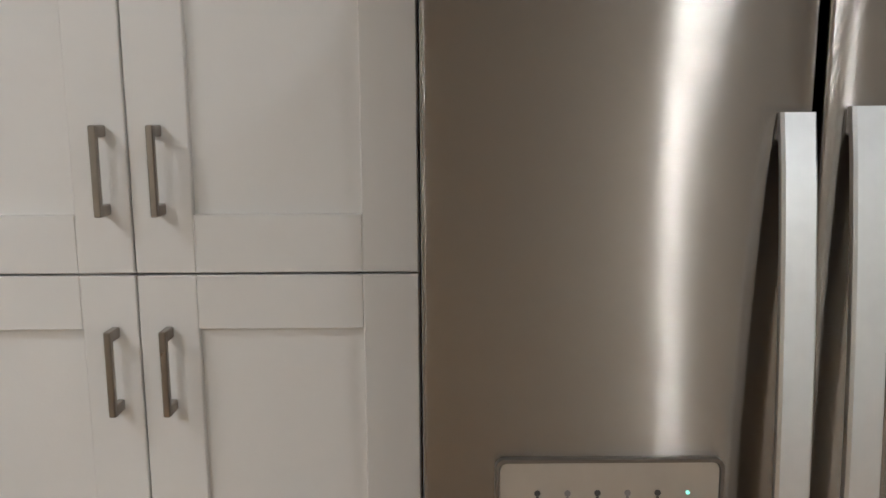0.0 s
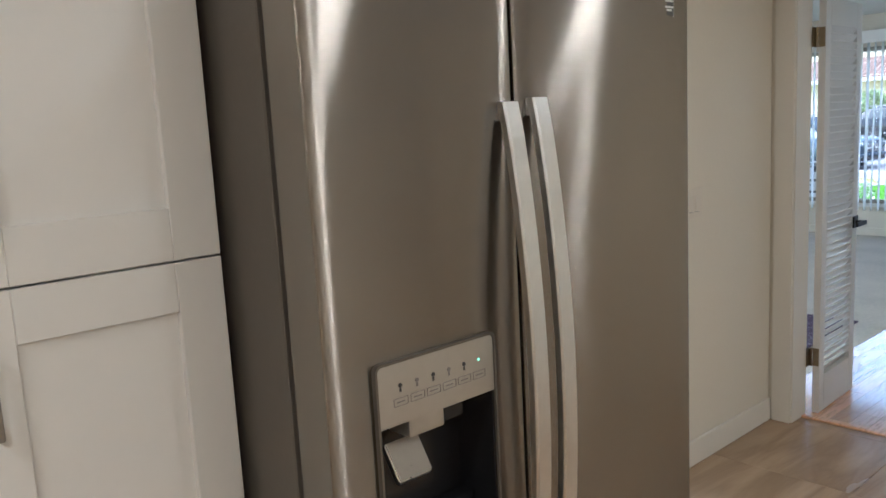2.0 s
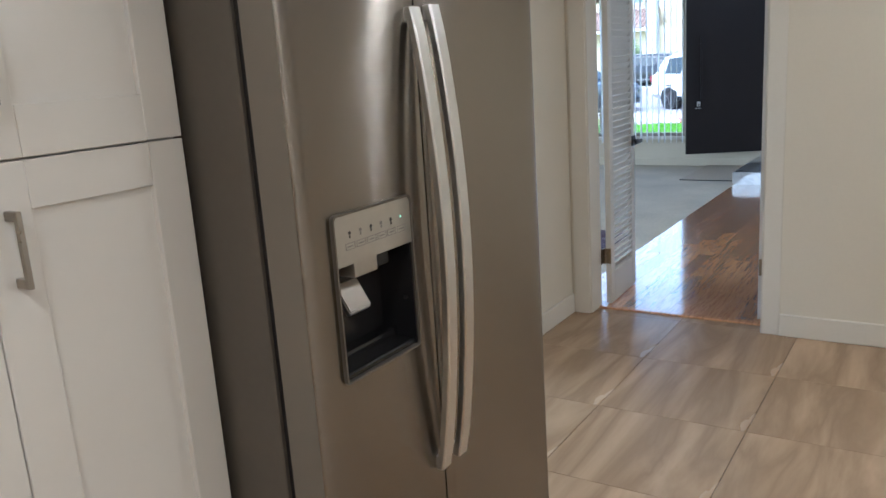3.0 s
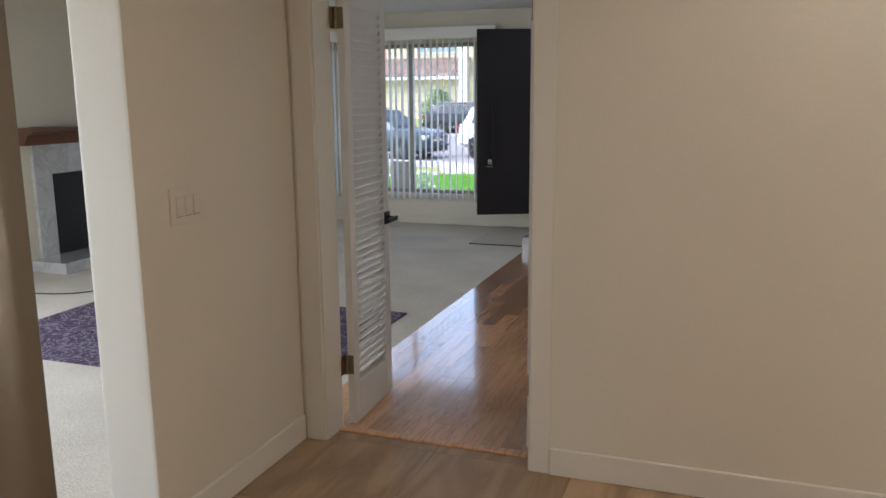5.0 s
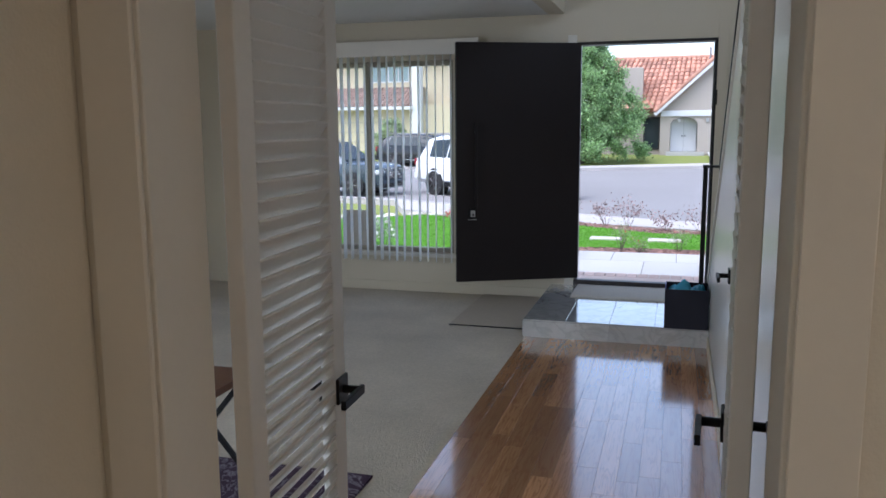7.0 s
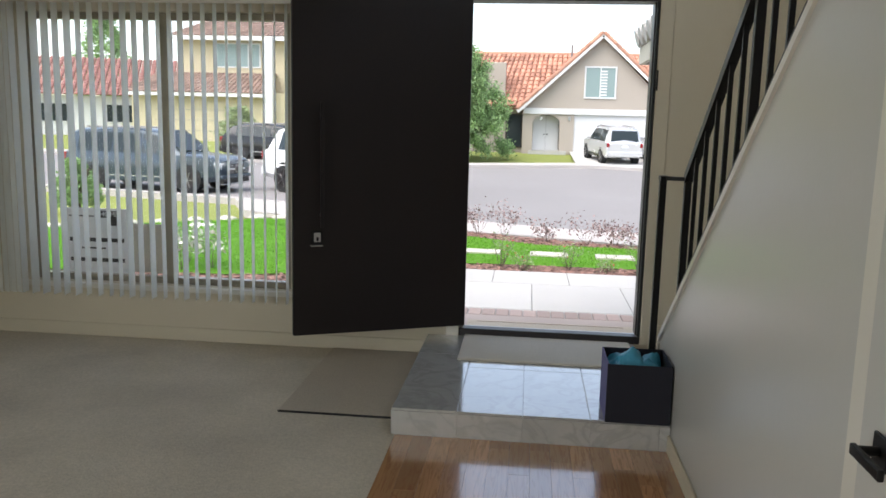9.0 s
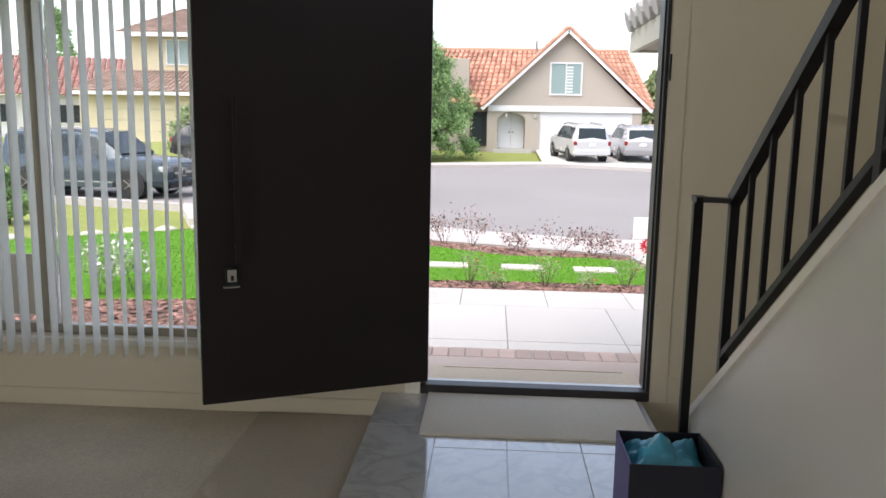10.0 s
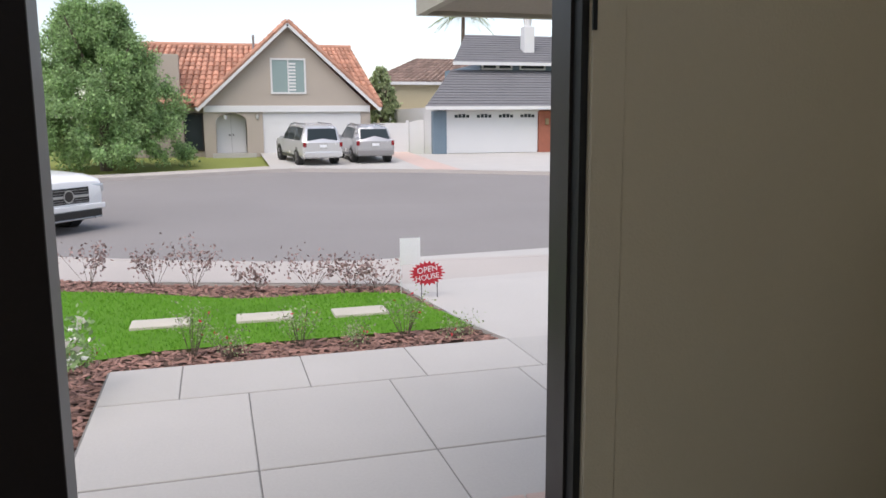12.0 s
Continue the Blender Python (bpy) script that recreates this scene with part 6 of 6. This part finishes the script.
fence = thing("white_gate_fence", pose(0, 37.4, 0.15), "white side gate and fence panels between two houses", "fence")
part("panel", B((6.9, 0, 0), (8.25, 0.06, 1.32)), WHITE_OUT, fence)
part("post", B((8.25, -0.02, 0), (8.37, 0.08, 1.42)), WHITE_OUT, fence)
bm = bmesh.new()
prism(bm, [(8.39, 0.0), (9.03, 0.0), (9.03, 1.45)] + [(9.03 - 0.64 * i / 6, 1.45 - 0.12 * (i / 6) ** 2) for i in range(1, 7)], 1, 0.0, 0.05)
part("gate", bm, WHITE_OUT, fence, "white gate with an arched top")

h3 = thing("house", pose(-0.55, 46.0, 0), "cream house with a low brown tiled hip roof", "house")
part("wall", B((9.0, 0, 0), (20, 8, 3.55)), STUCCO_CREAM, h3)
part("fascia", B((8.7, -0.35, 3.42), (20, -0.27, 3.58)), WHITE_OUT, h3)
tiled_roof("roof_tiles", h3, [(8.7, -0.3, 3.55), (20, -0.3, 3.55), (20, 3.5, 5.0), (12.3, 3.5, 5.0)], 36, 9, TILE_BROWN)

# the cream two-storey house and red-roofed house seen through the window
h4 = thing("house", pose(-17.0, 42.0, 0), "cream two-storey house with brown tiled roofs and garage", "house")
part("wall", B((-3.9, 0.6, 0), (9.0, 9, 2.75)), STUCCO_CREAM, h4, "cream stucco garage wall")
part("wall", B((-2.0, 2.4, 2.75), (9.0, 9, 5.75)), STUCCO_CREAM, h4, "cream stucco upper wall")
gd4 = part("garage_door", B((-2.6, 0.55, 0.1), (2.4, 0.62, 2.2)), STUCCO_CREAM, h4)
for z in (0.7, 1.25, 1.8):
    part("panel_groove", B((-2.6, 0.535, z - 0.01), (2.4, 0.55, z + 0.01)), FRAME_GREY, gd4)
part("fascia", B((-4.0, -0.04, 2.50), (3.6, 0.04, 2.68)), WHITE_OUT, h4)
part("fascia", B((-2.4, 1.76, 5.55), (9.5, 1.84, 5.78)), WHITE_OUT, h4)
tiled_roof("roof_tiles", h4, [(-4.0, 0.0, 2.66), (3.6, 0.0, 2.66), (3.6, 2.4, 3.80), (-3.2, 2.4, 3.80)], 30, 8, TILE_BROWN)
tiled_roof("roof_tiles", h4, [(-2.4, 1.8, 5.75), (9.5, 1.8, 5.75), (8.0, 5.6, 7.4), (-0.2, 5.6, 7.4)], 44, 12, TILE_BROWN)
house_window(h4, 0.1, 2.6, 4.2, 5.4, 2.4, 4, TEAL_GLASS, None, "white framed upper window")
house_window(h4, 5.2, 6.6, 4.2, 5.4, 2.4, 2, TEAL_GLASS)
part("column", B((3.55, 0.1, 0.1), (4.05, 0.6, 5.6)), WHITE_OUT, h4, "white painted column")
h5 = thing("house", pose(-27.0, 46.0, 0, 0, 0, 20), "low white house with a red tiled roof", "house")
part("wall", B((-6, 0, 0), (7, 8, 2.5)), WHITE_OUT, h5)
house_window(h5, -2, 0.5, 1.0, 2.0, 0.0, 2)
house_window(h5, 2.5, 4.5, 1.0, 2.0, 0.0, 2)
tiled_roof("roof_tiles", h5, [(-6.5, -0.6, 2.5), (7.5, -0.6, 2.5), (7.5, 4.0, 4.9), (-6.5, 4.0, 4.9)], 46, 14, TILE_RED)

# the eave of our own house beside the porch
ev = thing("porch_eave", pose(0, 0, 0), "tile-edged roof eave projecting beside the porch", "eave", kind="structure")
EX, EY, EZ2 = 1.43, 8.05, 2.03
bm = bmesh.new()
box(bm, (EX, FRONT_OUT + 0.002, EZ2), (4.2, EY, EZ2 + 0.03))
part("soffit", bm, STUCCO, ev, "stucco soffit")
bm = bmesh.new()
prism(bm, [(EY, EZ2 - 0.02), (EY, EZ2 + 0.12), (FRONT_OUT + 0.005, EZ2 + 0.12), (FRONT_OUT + 0.005, EZ2 - 0.02)], 0, EX - 0.04, EX)
prism(bm, [(EX - 0.04, EZ2 - 0.02), (4.2, EZ2 - 0.02), (4.2, EZ2 + 0.12), (EX - 0.04, EZ2 + 0.12)], 1, EY, EY + 0.04)
part("fascia", bm, STONE, ev, "pale grey fascia")
for k in range(8):
    bm = bmesh.new()
    y = EY - 0.1 - 0.24 * k
    tube(bm, (EX - 0.09, y, EZ2 + 0.18), (EX + 1.0, y, EZ2 + 0.52), 0.075, seg=12)
    part("roof_tile", bm, CONCRETE, ev)
part("roof_deck", slope_panel(bmesh.new(), [(EX, FRONT_OUT + 0.01, EZ2 + 0.13), (EX, EY, EZ2 + 0.13), (4.2, EY, EZ2 + 1.0), (4.2, FRONT_OUT + 0.01, EZ2 + 1.0)], 0.03), CONCRETE, ev)

# ---- pieces of floors, last ----


def tile_pieces(parent, x_edges, y_edges, z0, z1, gap, material, name, bevel=0.002):
    cache = {}
    for x0, x1 in zip(x_edges, x_edges[1:]):
        for y0, y1 in zip(y_edges, y_edges[1:]):
            key = (round(x1 - x0, 3), round(y1 - y0, 3))
            if key not in cache:
                bm = B((-key[0] / 2 + gap, -key[1] / 2 + gap, z0), (key[0] / 2 - gap, key[1] / 2 - gap, z1), bevel)
                me = bpy.data.meshes.new(name)
                bm.to_mesh(me), bm.free()
                me.materials.append(material)
                cache[key] = me
            piece(name, cache[key], parent, ((x0 + x1) / 2, (y0 + y1) / 2, 0))


kx = sorted(set([0.0, 0.038] + [0.648 + 0.605 * i for i in range(6)] + [4.2]))
ky = [-6.0] + [-0.083 - 0.603 * i for i in range(9, -1, -1)] + [-0.012]
tile_pieces(kitchen_floor, kx, ky, -0.004, 0.0, 0.0012, FLOOR_TILE, "tile", 0.0008)
px = [-0.118, 0.195, 0.505, 0.82, 1.135, SX - 0.001]
py = [4.5, 5.205, FRONT - 0.001]
tile_pieces(platform, px[1:], py, 0.123, 0.1355, 0.0012, MARBLE, "tile", 0.002)
tile_pieces(platform, px[:2], [4.5, 5.44, FRONT - 0.001], 0.123, 0.1355, 0.0012, MARBLE, "tile", 0.002)
for x0, x1 in zip(px, px[1:]):
    part("tile", B((x0 + 0.0012, 4.4965, 0.002), (x1 - 0.0012, 4.5055, 0.1225), 0.001), MARBLE, platform)
for y0, y1 in ((4.5, 4.98), (4.98, 5.44), (5.44, FRONT - 0.001)):
    part("tile", B((-0.1205, y0 + 0.0012, 0.002), (-0.1125, y1 - 0.0012, 0.1225), 0.001), MARBLE, platform)
PW = 0.0918
cache = {}
for i in range(14):
    x0 = -0.1 + PW * i
    y = 0.036 - RNG.uniform(0.0, 0.7)
    while y < 4.495:
        L = RNG.choice((0.45, 0.6, 0.75, 0.9))
        y0, y1 = max(y, 0.036), min(y + L, 4.495)
        y += L
        if y1 - y0 < 0.05:
            continue
        key = round(y1 - y0, 2)
        if key not in cache:
            bm = B((-PW / 2 + 0.0004, -(y1 - y0) / 2 + 0.0005, -0.004), (PW / 2 - 0.0004, (y1 - y0) / 2 - 0.0005, 0.0055), 0.0005)
            me = bpy.data.meshes.new("plank")
            bm.to_mesh(me), bm.free()
            me.materials.append(WOOD)
            cache[key] = me
        piece("plank", cache[key], wood_floor, (x0 + PW / 2, (y0 + y1) / 2, 0))
